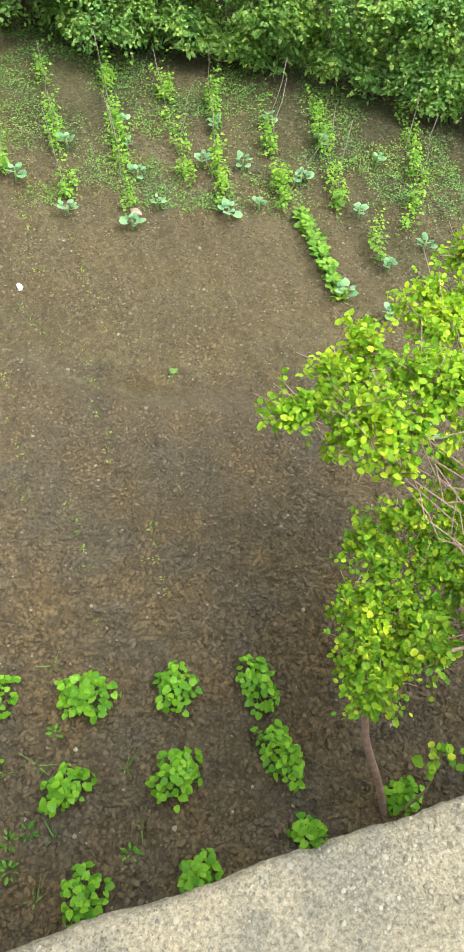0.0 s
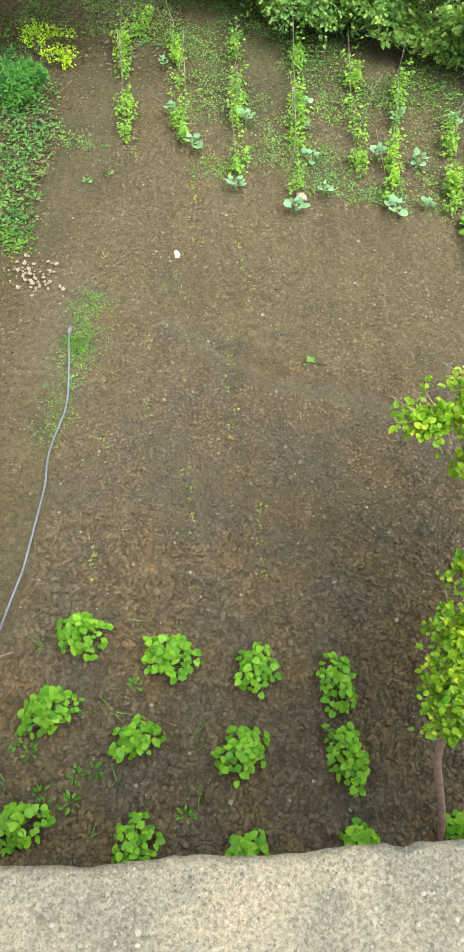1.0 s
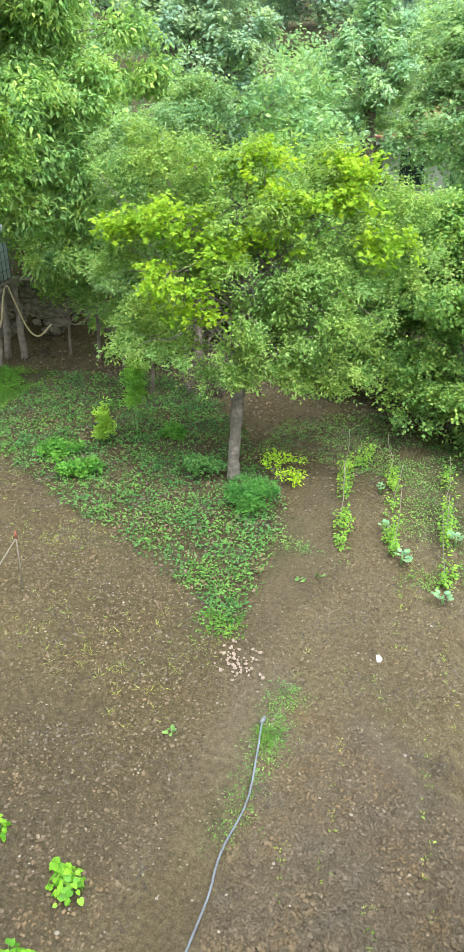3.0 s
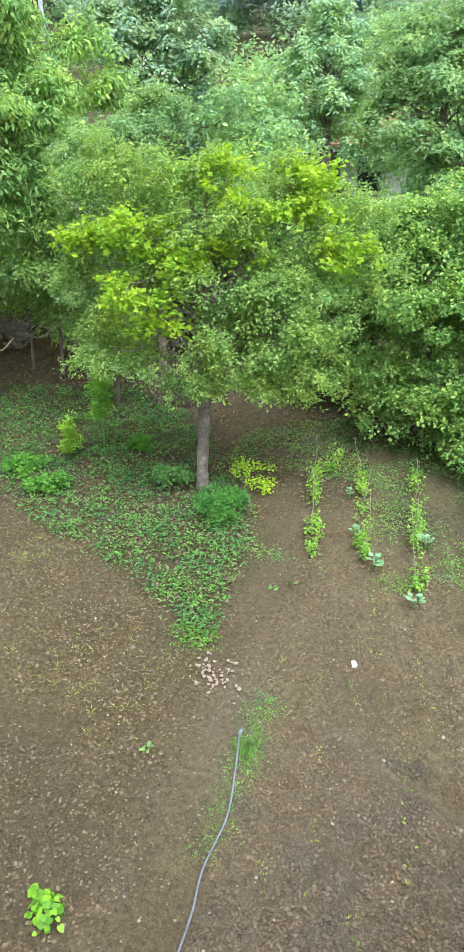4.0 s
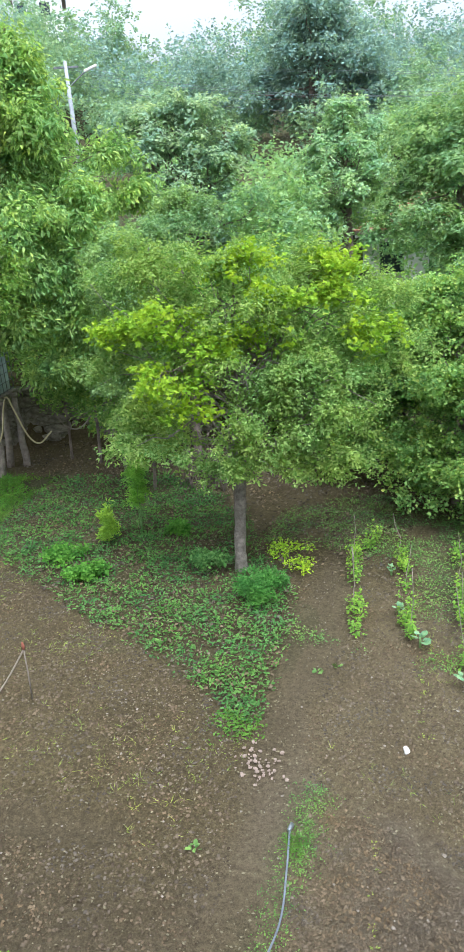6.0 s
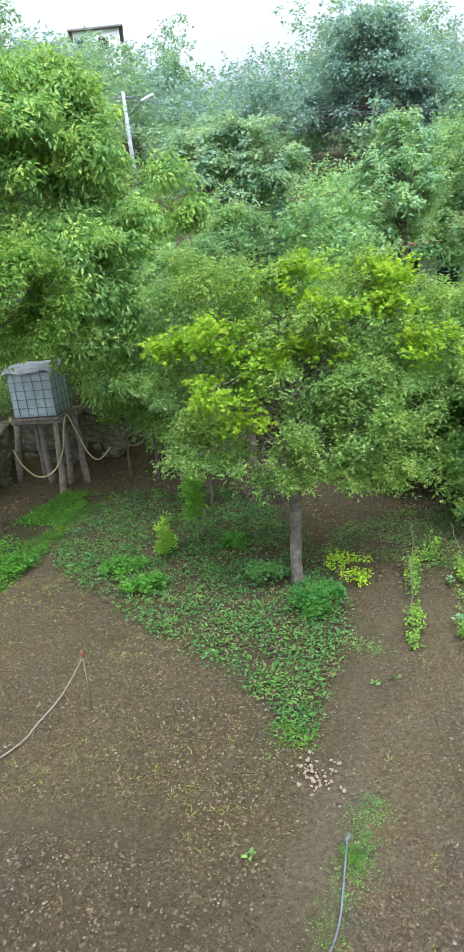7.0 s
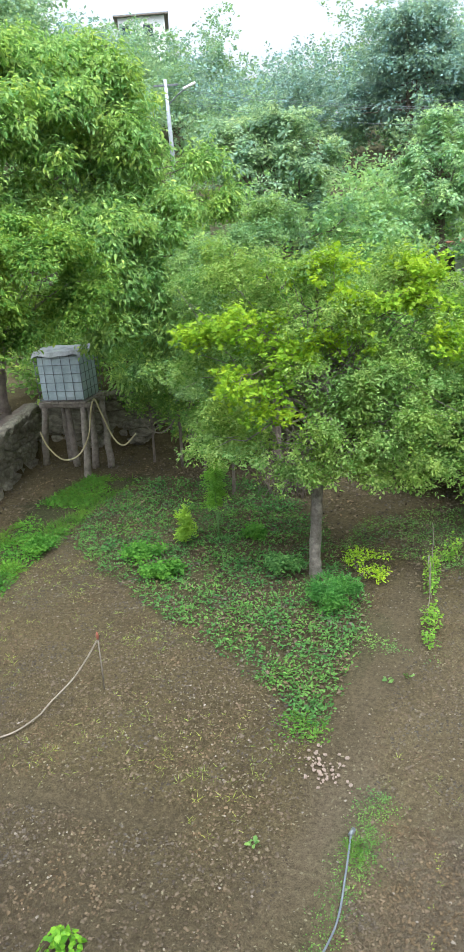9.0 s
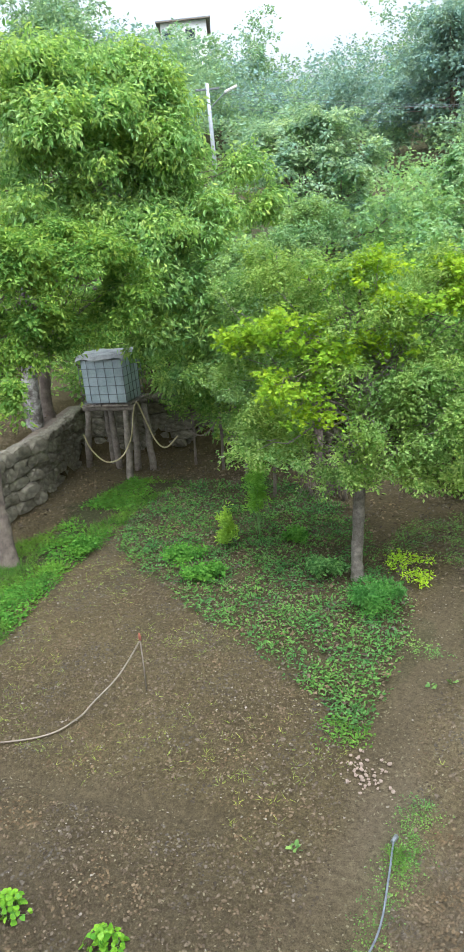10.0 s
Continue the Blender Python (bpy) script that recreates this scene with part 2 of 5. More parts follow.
def soil():
    m, n, l, p = material("garden_soil", 0.95)
    zone = n.new("ShaderNodeVertexColor")
    zone.layer_name = "zones"
    sep = n.new("ShaderNodeSeparateColor")
    l.new(zone.outputs[0], sep.inputs[0])
    big, mid, fine = noise_tex(n, l, 0.9, 4), noise_tex(n, l, 22, 6, 0.75), noise_tex(n, l, 75, 5, 0.8)
    tilled = ramp(n, [(0.37, (0.072, 0.055, 0.036)), (0.5, (0.117, 0.094, 0.060)), (0.63, (0.174, 0.144, 0.093))])
    dry = ramp(n, [(0.39, (0.070, 0.054, 0.029)), (0.5, (0.123, 0.098, 0.052)), (0.63, (0.214, 0.176, 0.095))])
    path = ramp(n, [(0.4, (0.085, 0.066, 0.041)), (0.62, (0.199, 0.162, 0.101))])
    turf = ramp(n, [(0.4, (0.034, 0.043, 0.017)), (0.5, (0.072, 0.076, 0.034)), (0.62, (0.145, 0.128, 0.068))])
    for r in (tilled, dry, path, turf):
        l.new(mixed(n, l, 0.5, mid.outputs[0], fine.outputs[0]), r.inputs[0])
    a = mixed(n, l, sep.outputs[0], dry.outputs[0], tilled.outputs[0])
    b = mixed(n, l, sep.outputs[2], a, path.outputs[0])
    c = mixed(n, l, sep.outputs[1], b, turf.outputs[0])
    patch = ramp(n, [(0.3, (0.82, 0.8, 0.8)), (0.7, (1.12, 1.12, 1.1))])
    l.new(big.outputs[0], patch.inputs[0])
    damp = mixed(n, l, zone.outputs["Alpha"], (0.76, 0.755, 0.68), (1.0, 1.0, 1.0))
    c = mixed(n, l, 1.0, c, damp, 'MULTIPLY')
    l.new(mixed(n, l, 1.0, c, patch.outputs[0], 'MULTIPLY'), p.inputs["Base Color"])
    p.inputs["Specular IOR Level"].default_value = 0.15
    # rounded crumbs at two sizes
    tc = n.new("ShaderNodeTexCoord")
    heights = []
    for scale in (52, 105):
        vor = n.new("ShaderNodeTexVoronoi")
        vor.inputs["Scale"].default_value = scale
        l.new(mixed(n, l, 0.03, tc.outputs["Object"], mid.outputs["Color"]), vor.inputs["Vector"])
        inv = n.new("ShaderNodeMath")
        inv.operation = 'SUBTRACT'
        inv.inputs[0].default_value = 1.0
        l.new(vor.outputs["Distance"], inv.inputs[1])
        heights.append(inv.outputs[0])
    crumbs = mixed(n, l, 0.4, heights[0], heights[1])
    bump(n, l, p, mixed(n, l, 0.45, crumbs, fine.outputs[0]), 0.95, 0.045)
    return m


def concrete():
    m, n, l, p = material("weathered_concrete", 0.92)
    big, mid = noise_tex(n, l, 8, 6, 0.7), noise_tex(n, l, 210, 9, 0.85)
    vor = n.new("ShaderNodeTexVoronoi")
    vor.inputs["Scale"].default_value = 190
    tc = n.new("ShaderNodeTexCoord")
    l.new(tc.outputs["Object"], vor.inputs["Vector"])
    base = ramp(n, [(0.38, (0.082, 0.070, 0.048)), (0.5, (0.205, 0.178, 0.128)), (0.62, (0.335, 0.296, 0.220))])
    l.new(mid.outputs[0], base.inputs[0])
    stain = ramp(n, [(0.36, (0.7, 0.72, 0.74)), (0.5, (1.0, 0.98, 0.95)), (0.64, (1.14, 1.1, 1.02))])
    l.new(big.outputs[0], stain.inputs[0])
    col = mixed(n, l, 1.0, base.outputs[0], stain.outputs[0], 'MULTIPLY')
    grit = ramp(n, [(0.0, (1.15, 1.14, 1.12)), (0.35, (0.92, 0.92, 0.91)), (0.8, (1.0, 1.0, 1.0))])
    l.new(vor.outputs["Distance"], grit.inputs[0])
    l.new(mixed(n, l, 1.0, col, grit.outputs[0], 'MULTIPLY'), p.inputs["Base Color"])
    bump(n, l, p, mid.outputs[0], 0.6, 0.006)
    return m


SOIL = soil()
CONCRETE = concrete()
GRIT = foliage("concrete_grit", (0.11, 0.098, 0.076), (0.26, 0.232, 0.18), 0.95, 0.0, gloss=0.05)
STONE = surface("limestone", [(0.3, (0.094, 0.084, 0.058)), (0.5, (0.173, 0.154, 0.106)), (0.7, (0.275, 0.246, 0.174))], 5, relief=0.02)
PALE_STONE = surface("pale_stone", [(0.3, (0.209, 0.157, 0.116)), (0.7, (0.344, 0.268, 0.204))], 12, relief=0.006)
WHITE_STONE = surface("white_stone", [(0.3, (0.58, 0.55, 0.5)), (0.7, (0.76, 0.74, 0.68))], 12, relief=0.006)
PEBBLE = surface("pebble", [(0.3, (0.14, 0.115, 0.08)), (0.7, (0.27, 0.235, 0.18))], 3, relief=0.004)
CLOD = surface("earth_core", [(0.3, (0.08, 0.06, 0.042)), (0.7, (0.18, 0.14, 0.10))], 9, fine=20, relief=0.008)
DRY_CLOD = foliage("dry_clod", (0.075, 0.058, 0.039), (0.155, 0.122, 0.082), 0.95, 0.0, gloss=0.05)
CRUMB = foliage("soil_crumb", (0.066, 0.050, 0.032), (0.128, 0.097, 0.061), 0.95, 0.0, gloss=0.05)
STRAW = surface("dry_stalks", [(0.3, (0.111, 0.093, 0.051)), (0.7, (0.212, 0.183, 0.102))], 3)
BARK = surface("grey_bark", [(0.3, (0.095, 0.073, 0.054)), (0.7, (0.249, 0.199, 0.152))], 9, relief=0.02, strength=0.9)
APPLE_BARK = surface("apple_bark", [(0.3, (0.12, 0.1, 0.078)), (0.5, (0.22, 0.19, 0.15)), (0.7, (0.36, 0.31, 0.25))], 13, relief=0.03, strength=0.9)
RED_BARK = surface("reddish_bark", [(0.3, (0.20, 0.12, 0.09)), (0.7, (0.36, 0.24, 0.19))], 20, relief=0.004)
PATCHY_BARK = surface("patchy_pale_bark", [(0.38, (0.09, 0.075, 0.06)), (0.5, (0.22, 0.2, 0.17)), (0.64, (0.42, 0.40, 0.36))], 6, relief=0.015)
OLD_WOOD = surface("weathered_wood", [(0.3, (0.13, 0.105, 0.08)), (0.7, (0.30, 0.255, 0.20))], 10, relief=0.012, strength=0.9)
POLE_WOOD = surface("bean_pole_wood", [(0.3, (0.20, 0.16, 0.11)), (0.7, (0.40, 0.34, 0.25))], 15, relief=0.004)
BLUE_HOSE = surface("grey_blue_hose", [(0.3, (0.096, 0.108, 0.120)), (0.7, (0.168, 0.184, 0.200))], 4, rough=0.45, relief=0.001)
TAN_HOSE = surface("faded_tan_hose", [(0.3, (0.168, 0.136, 0.096)), (0.7, (0.264, 0.220, 0.160))], 4, rough=0.5, relief=0.001)
YELLOW_HOSE = surface("faded_yellow_hose", [(0.3, (0.34, 0.29, 0.14)), (0.7, (0.48, 0.42, 0.23))], 4, rough=0.5, relief=0.001)
PLASTIC = surface("milky_plastic", [(0.3, (0.30, 0.37, 0.38)), (0.7, (0.47, 0.54, 0.54))], 2.5, rough=0.4, relief=0.004)
STEEL = surface("dull_galvanised_steel", [(0.3, (0.12, 0.13, 0.13)), (0.7, (0.25, 0.27, 0.27))], 8, rough=0.55, relief=0.002, metal=0.6)
TARP = surface("pale_sheet", [(0.3, (0.22, 0.23, 0.22)), (0.7, (0.46, 0.47, 0.45))], 6, rough=0.6, relief=0.01)
RED_METAL = surface("rusty_iron", [(0.3, (0.16, 0.05, 0.03)), (0.7, (0.32, 0.11, 0.06))], 12, relief=0.003)
POLE_CEMENT = surface("pole_cement", [(0.3, (0.30, 0.32, 0.33)), (0.7, (0.44, 0.46, 0.47))], 2)
PLASTER = surface("white_plaster", [(0.3, (0.62, 0.61, 0.58)), (0.7, (0.82, 0.81, 0.78))], 0.8, relief=0.004)
TILE = surface("terracotta_tile", [(0.3, (0.32, 0.13, 0.08)), (0.7, (0.52, 0.25, 0.16))], 2, relief=0.01)
GREY_ROOF = surface("grey_roofing", [(0.3, (0.22, 0.23, 0.25)), (0.7, (0.34, 0.35, 0.37))], 2)
GLASS_DARK, _n, _l, _p = material("window_glass", 0.08)
_p.inputs["Base Color"].default_value = (0.03, 0.04, 0.05, 1)

BEAN_LEAF = foliage("bean_leaf", (0.08, 0.235, 0.014), (0.21, 0.42, 0.024), 0.5, 0.25, "object", gloss=0.25)
VINE_LEAF = foliage("climbing_bean_leaf", (0.108, 0.239, 0.030), (0.235, 0.396, 0.051), 0.5, 0.3)
CABBAGE_LEAF = foliage("cabbage_leaf", (0.111, 0.232, 0.120), (0.212, 0.361, 0.192), 0.5, 0.15, "object")
COVER_LEAF = foliage("ground_cover_leaf", (0.059, 0.152, 0.038), (0.139, 0.267, 0.071), 0.6, 0.25, gloss=0.05)
GRASS_LEAF = foliage("grass_blade", (0.070, 0.167, 0.020), (0.154, 0.279, 0.042), 0.6, 0.3)
DEAD_LEAF = foliage("dead_leaf", (0.05, 0.038, 0.028), (0.19, 0.15, 0.10), 0.8, 0.1)
SPROUT_LEAF = foliage("yellowish_sprout", (0.14, 0.21, 0.04), (0.30, 0.36, 0.08), 0.6, 0.3)
CLUMP_LEAF = foliage("clump_leaf", (0.060, 0.180, 0.022), (0.142, 0.314, 0.045), 0.6, 0.3, gloss=0.05)
WEED_LEAF = foliage("weed_leaf", (0.078, 0.175, 0.040), (0.187, 0.313, 0.080), 0.6, 0.25)
NETTLE_LEAF = foliage("nettle_leaf", (0.044, 0.152, 0.024), (0.112, 0.280, 0.056), 0.5, 0.25)
YELLOW_LEAF = foliage("yellow_leaf", (0.230, 0.414, 0.020), (0.410, 0.602, 0.035), 0.5, 0.35)
PLUM_LEAF = foliage("plum_leaf", (0.09, 0.235, 0.014), (0.30, 0.46, 0.025), 0.42, 0.4, tip=(0.55, 0.62, 0.04), gloss=0.2)
YOUNG_PLUM_LEAF = foliage("young_plum_leaf", (0.15, 0.32, 0.015), (0.38, 0.53, 0.03), 0.45, 0.45, tip=(0.56, 0.62, 0.05), gloss=0.15)
MAPLE_LEAF = foliage("maple_leaf", (0.194, 0.356, 0.026), (0.389, 0.544, 0.039), 0.45, 0.52)
APPLE_LEAF = foliage("apple_leaf", (0.146, 0.281, 0.060), (0.370, 0.507, 0.162), 0.6, 0.52, gloss=0.04)
HAZEL_LEAF = foliage("hazel_leaf", (0.137, 0.282, 0.069), (0.331, 0.500, 0.152), 0.55, 0.52, tip=(0.524, 0.631, 0.179), gloss=0.08)
CHERRY_LEAF = foliage("drooping_leaf", (0.176, 0.333, 0.096), (0.440, 0.616, 0.233), 0.55, 0.52, tip=(0.578, 0.712, 0.219), gloss=0.03)
FERN_LEAF = foliage("feathery_leaf", (0.18, 0.40, 0.05), (0.34, 0.58, 0.10), 0.6, 0.5)
NEEDLE_LEAF = foliage("yellow_green_needle", (0.265, 0.450, 0.050), (0.406, 0.594, 0.090), 0.6, 0.5)
# grey-green chestnut leaf, lightened and blued to paint in haze
HAZED_CHESTNUT_LEAF = foliage("hazed_chestnut_leaf", (0.251, 0.423, 0.237), (0.489, 0.661, 0.396), 0.5, 0.52)
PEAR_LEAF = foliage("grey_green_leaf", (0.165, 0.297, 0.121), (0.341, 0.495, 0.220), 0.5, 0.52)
# walnut on the slope: bluish haze is part of this leaf colour
HAZED_WALNUT_LEAF = foliage("hazed_walnut_leaf", (0.20, 0.33, 0.21), (0.43, 0.57, 0.39), 0.5, 0.52)
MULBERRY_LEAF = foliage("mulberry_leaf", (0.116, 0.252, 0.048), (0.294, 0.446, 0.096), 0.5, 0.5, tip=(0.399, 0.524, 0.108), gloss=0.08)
# ash and slope bushes: extra blue in the green stands for mid-distance haze
HAZY_ASH_LEAF = foliage("hazy_ash_leaf", (0.162, 0.297, 0.126), (0.324, 0.471, 0.218), 0.55, 0.5, gloss=0.05)
HAZY_SLOPE_LEAF = foliage("hazy_slope_bush_leaf", (0.201, 0.370, 0.159), (0.392, 0.565, 0.279), 0.6, 0.5, gloss=0.05)
# far woods: aerial haze painted in, so the green is pale and greyish
HAZED_FAR_LEAF = foliage("hazed_wood_leaf", (0.229, 0.374, 0.229), (0.364, 0.510, 0.343), 0.6, 0.45)
# dark far leaves, blue-grey because distance haze is mixed into the colour
HAZED_DARK_LEAF = foliage("hazed_dark_wood_leaf", (0.223, 0.350, 0.318), (0.339, 0.477, 0.435), 0.6, 0.4)

# ---- ground ----
PATH_LINE = [(-1.7, 0.0), (-1.85, 2.0), (-2.2, 3.6), (-2.45, 4.4), (-2.75, 5.3), (-2.9, 6.3), (-3.2, 8.0), (-3.5, 11.0)]
RIDGE = [(-1.4, 4.45), (-1.0, 4.17), (-0.26, 4.0), (0.9, 3.97), (3.5, 4.1)]
LEFT_RIDGE = [(-8.0, 2.5), (-5.5, 2.9), (-4.26, 3.22), (-3.4, 3.47)]
COVER = [(-3.2, 6.5), (-3.0, 5.7), (-2.95, 5.1), (-3.05, 4.95), (-3.5, 5.25), (-4.4, 5.6), (-5.1, 5.85), (-6.0, 6.1), (-7.2, 6.6), (-8.3, 7.1), (-9.0, 8.3), (-9.2, 9.8), (-7.5, 10.6), (-5.3, 9.6), (-4.4, 8.2), (-3.5, 7.3)]
STRIP = [(-6.9, 3.4), (-7.5, 4.35), (-7.95, 5.3), (-8.4, 6.3), (-8.6, 7.2), (-9.0, 8.3), (-9.3, 9.9), (-10.4, 9.6), (-10.2, 8.4), (-9.7, 7.0), (-10.2, 5.5), (-10.5, 3.0)]
WALL_LINE = [(-10.2, 3.2), (-10.6, 6.0), (-11.2, 7.9), (-12.75, 10.6), (-11.2, 11.6), (-9.6, 12.6), (-8.0, 13.2)]


def terrain(x, y):
    s = -0.42 * x + 0.907 * y
    bearing = np.arctan2(-x, np.maximum(y, 1.0))
    hill = 0.165 * np.maximum(s - 19, 0) * (1 + 0.85 * ease(bearing, 0.56, 0.82))
    hill = np.where(hill > 15, 15 + 2.5 * (1 - np.exp(-(hill - 15) / 8)), hill)
    side = np.where(x < -9.0, np.interp(np.clip(y, 3.2, 10.6), [3.2, 6.0, 7.9, 10.6], [-10.35, -10.75, -11.37, -12.9]) - x, -1.0)
    back = (y - 12.0) - 0.66 * (x + 10.6)
    up = np.where((x < -8.0) & (y > 10.6), np.maximum(back * 1.2, side), side)
    return hill + 1.15 * ease(up, 0.0, 0.25) * ease(-x, 7.6, 9.2)


def lie(x, y, zones=False):
    """The height of the soil, with its clods."""
    wob = lattice(x, y, 0.5, 3) - 0.5
    path = 1 - ease(near_line(x, y, PATH_LINE) + 0.2 * wob, 0.1, 0.42)
    path = path * ease(y, 2.6, 4.2) * 0.9
    band = np.minimum(near_line(x, y + 0.06, RIDGE) + 0.05, near_line(x, y, LEFT_RIDGE) * 0.7)
    path = np.maximum(path, 0.65 * (1 - ease(band + 0.12 * wob, 0.02, 0.2)))
    ridge_y = np.interp(x, [-1.4, -1.0, -0.26, 0.9, 3.5], [4.45, 4.17, 4.0, 3.97, 4.1])
    till = (1 - ease(y - ridge_y + 0.3 * wob, -0.15, 0.15)) * ease(x, -2.0, -1.3)
    till = np.maximum(till, (1 - ease(y - 2.2 - 0.1 * (x + 8), -0.4, 1.2)) * (1 - ease(x, -2.6, -2.0)) * 0.8)
    till = np.maximum(till, 1 - ease(y, 0.8, 2.2))
    green = np.where(inside(x + 0.5 * wob, y + 0.5 * wob, COVER), 0.3, 0) + np.where(inside(x + 0.6 * wob, y + 0.6 * wob, STRIP), 0.9, 0)
    green = np.maximum(green, ease(y + 0.8 * wob, 7.0, 8.2) * ease(x, -2.6, -1.8) * 0.6)
    green = np.maximum(green, ease(x + 0.5 * y, 4.2, 5.0) * 0.5)
    green = np.maximum(green, ease(y, 10.5, 16) * 0.9)
    green = np.maximum(green, (1 - ease(near_line(x, y, [(-2.0, 3.0), (-2.12, 4.3)]), 0.05, 0.28)) * 0.45 * lattice(x, y, 0.12, 8))
    green = np.clip(green * (0.5 + lattice(x, y, 0.3, 5)), 0, 1)
    loose = np.clip(0.5 + 0.6 * till * (1 - 0.7 * ease(y, 1.8, 4.0)) - 0.5 * path - 0.3 * green, 0.15, 1.3)
    garden = (1 - ease(y, 9, 14)) * (1 - ease(np.abs(x + 3), 9, 14))
    z = terrain(x, y)
    big = lattice(x, y, 1.3, 11) * 0.03 + lattice(x, y, 0.35, 12) * 0.03
    clod = lattice(x, y, 0.12, 13) ** 2 * 0.035 + np.abs(2 * lattice(x, y, 0.075, 14) - 1) * 0.03 + np.abs(2 * lattice(x, y, 0.05, 17) - 1) * 0.028
    z = z + garden * (big - 0.03 + loose * (clod - 0.035))
    z -= 0.085 * (1 - ease(near_line(x, y, RIDGE), 0.02, 0.12)) * (0.6 + 0.8 * wob)
    z += 0.01 * till * garden
    across = 0.968 * x + 0.25 * y + 0.08 * wob
    z += 0.016 * np.sin(across * 20.3) * ease(x, -2.3, -1.7) * ease(y, 2.6, 3.6) * (1 - ease(y, 8.0, 9.0))
    z -= 0.05 * (1 - ease(near_line(x, y, LEFT_RIDGE), 0.0, 0.2))
    z += (1 - garden) * (lattice(x, y, 6, 15) - 0.5) * 0.35 * ease(y, 12, 30)
    return (z, till, green, path) if zones else z


def ground_sheet():
    def spaced(lo, hi, step, out_lo, out_hi):
        core = np.arange(lo, hi, step)
        grow = step * 1.16 ** np.arange(1, 70)
        left, right = lo - np.cumsum(grow), hi + np.cumsum(grow)
        return np.concatenate([left[left > out_lo][::-1], core, right[right < out_hi]])
    xs, ys = spaced(-9.0, 2.6, 0.045, -700, 700), spaced(-0.3, 8.0, 0.045, -700, 700)
    xs = np.concatenate([xs[xs < -2.2], np.arange(-2.2, 1.5, 0.025), xs[xs > 1.5]])
    ys = np.concatenate([ys[ys < 0.2], np.arange(0.2, 4.2, 0.025), ys[ys > 4.3]])
    x, y = np.meshgrid(xs, ys, indexing="ij")
    z, till, green, path = lie(x, y, True)
    nx, ny = x.shape
    i, j = np.meshgrid(np.arange(nx - 1), np.arange(ny - 1), indexing="ij")
    a = i * ny + j
    me = solid("ground", np.stack([x, y, z], -1).reshape(-1, 3), np.stack([a, a + ny, a + ny + 1, a + 1], -1).reshape(-1, 4), smooth=True)
    col = me.color_attributes.new("zones", 'FLOAT_COLOR', 'POINT')
    col.data.foreach_set("color", np.stack([till, green, path, ease(x + 0.3 * lattice(x, y, 0.7, 6), -2.7, -1.9)], -1).astype(np.float32).ravel())
    return tagged(part("ground", me, SOIL), "bare brown garden soil, tilled and cloddy, with weedy edges", "ground", kind="structure")


ground_sheet()


def scatter(rs, n, x0, x1, y0, y1):
    return rs.uniform(x0, x1, n), rs.uniform(y0, y1, n)


def lump_arrays(rs, pos, size, flat=0.65, sides=5):
    """Small rounded lumps, half sunk in what they lie on."""
    a = np.linspace(0, 6.283, sides, endpoint=False)
    shape = np.concatenate([[[0, 0, 0.62]], np.stack([0.55 * np.cos(a), 0.55 * np.sin(a), np.full(sides, 0.02)], -1)])
    k = np.arange(sides)
    faces = np.stack([np.zeros(sides, int), 1 + k, 1 + (k + 1) % sides], -1)
    n = len(pos)
    v = shape[None] * (1 + rs.uniform(-0.35, 0.35, (n, sides + 1, 3)))
    v[:, 0, :2] = rs.uniform(-0.12, 0.12, (n, 2))
    v[:, 1:, 2] += rs.uniform(-0.12, 0.2, (n, sides))
    turn = rs.uniform(0, 6.28, n)
    c, s = np.cos(turn)[:, None], np.sin(turn)[:, None]
    long = rs.uniform(0.8, 1.3, n)[:, None]
    v = np.stack([v[..., 0] * c * long - v[..., 1] * s, v[..., 0] * s * long + v[..., 1] * c, v[..., 2] * flat], -1)
    v = pos[:, None] + v * np.asarray(size)[:, None, None]
    return v.reshape(-1, 3), (faces[None] + (np.arange(n) * (sides + 1))[:, None, None]).reshape(-1, 3)


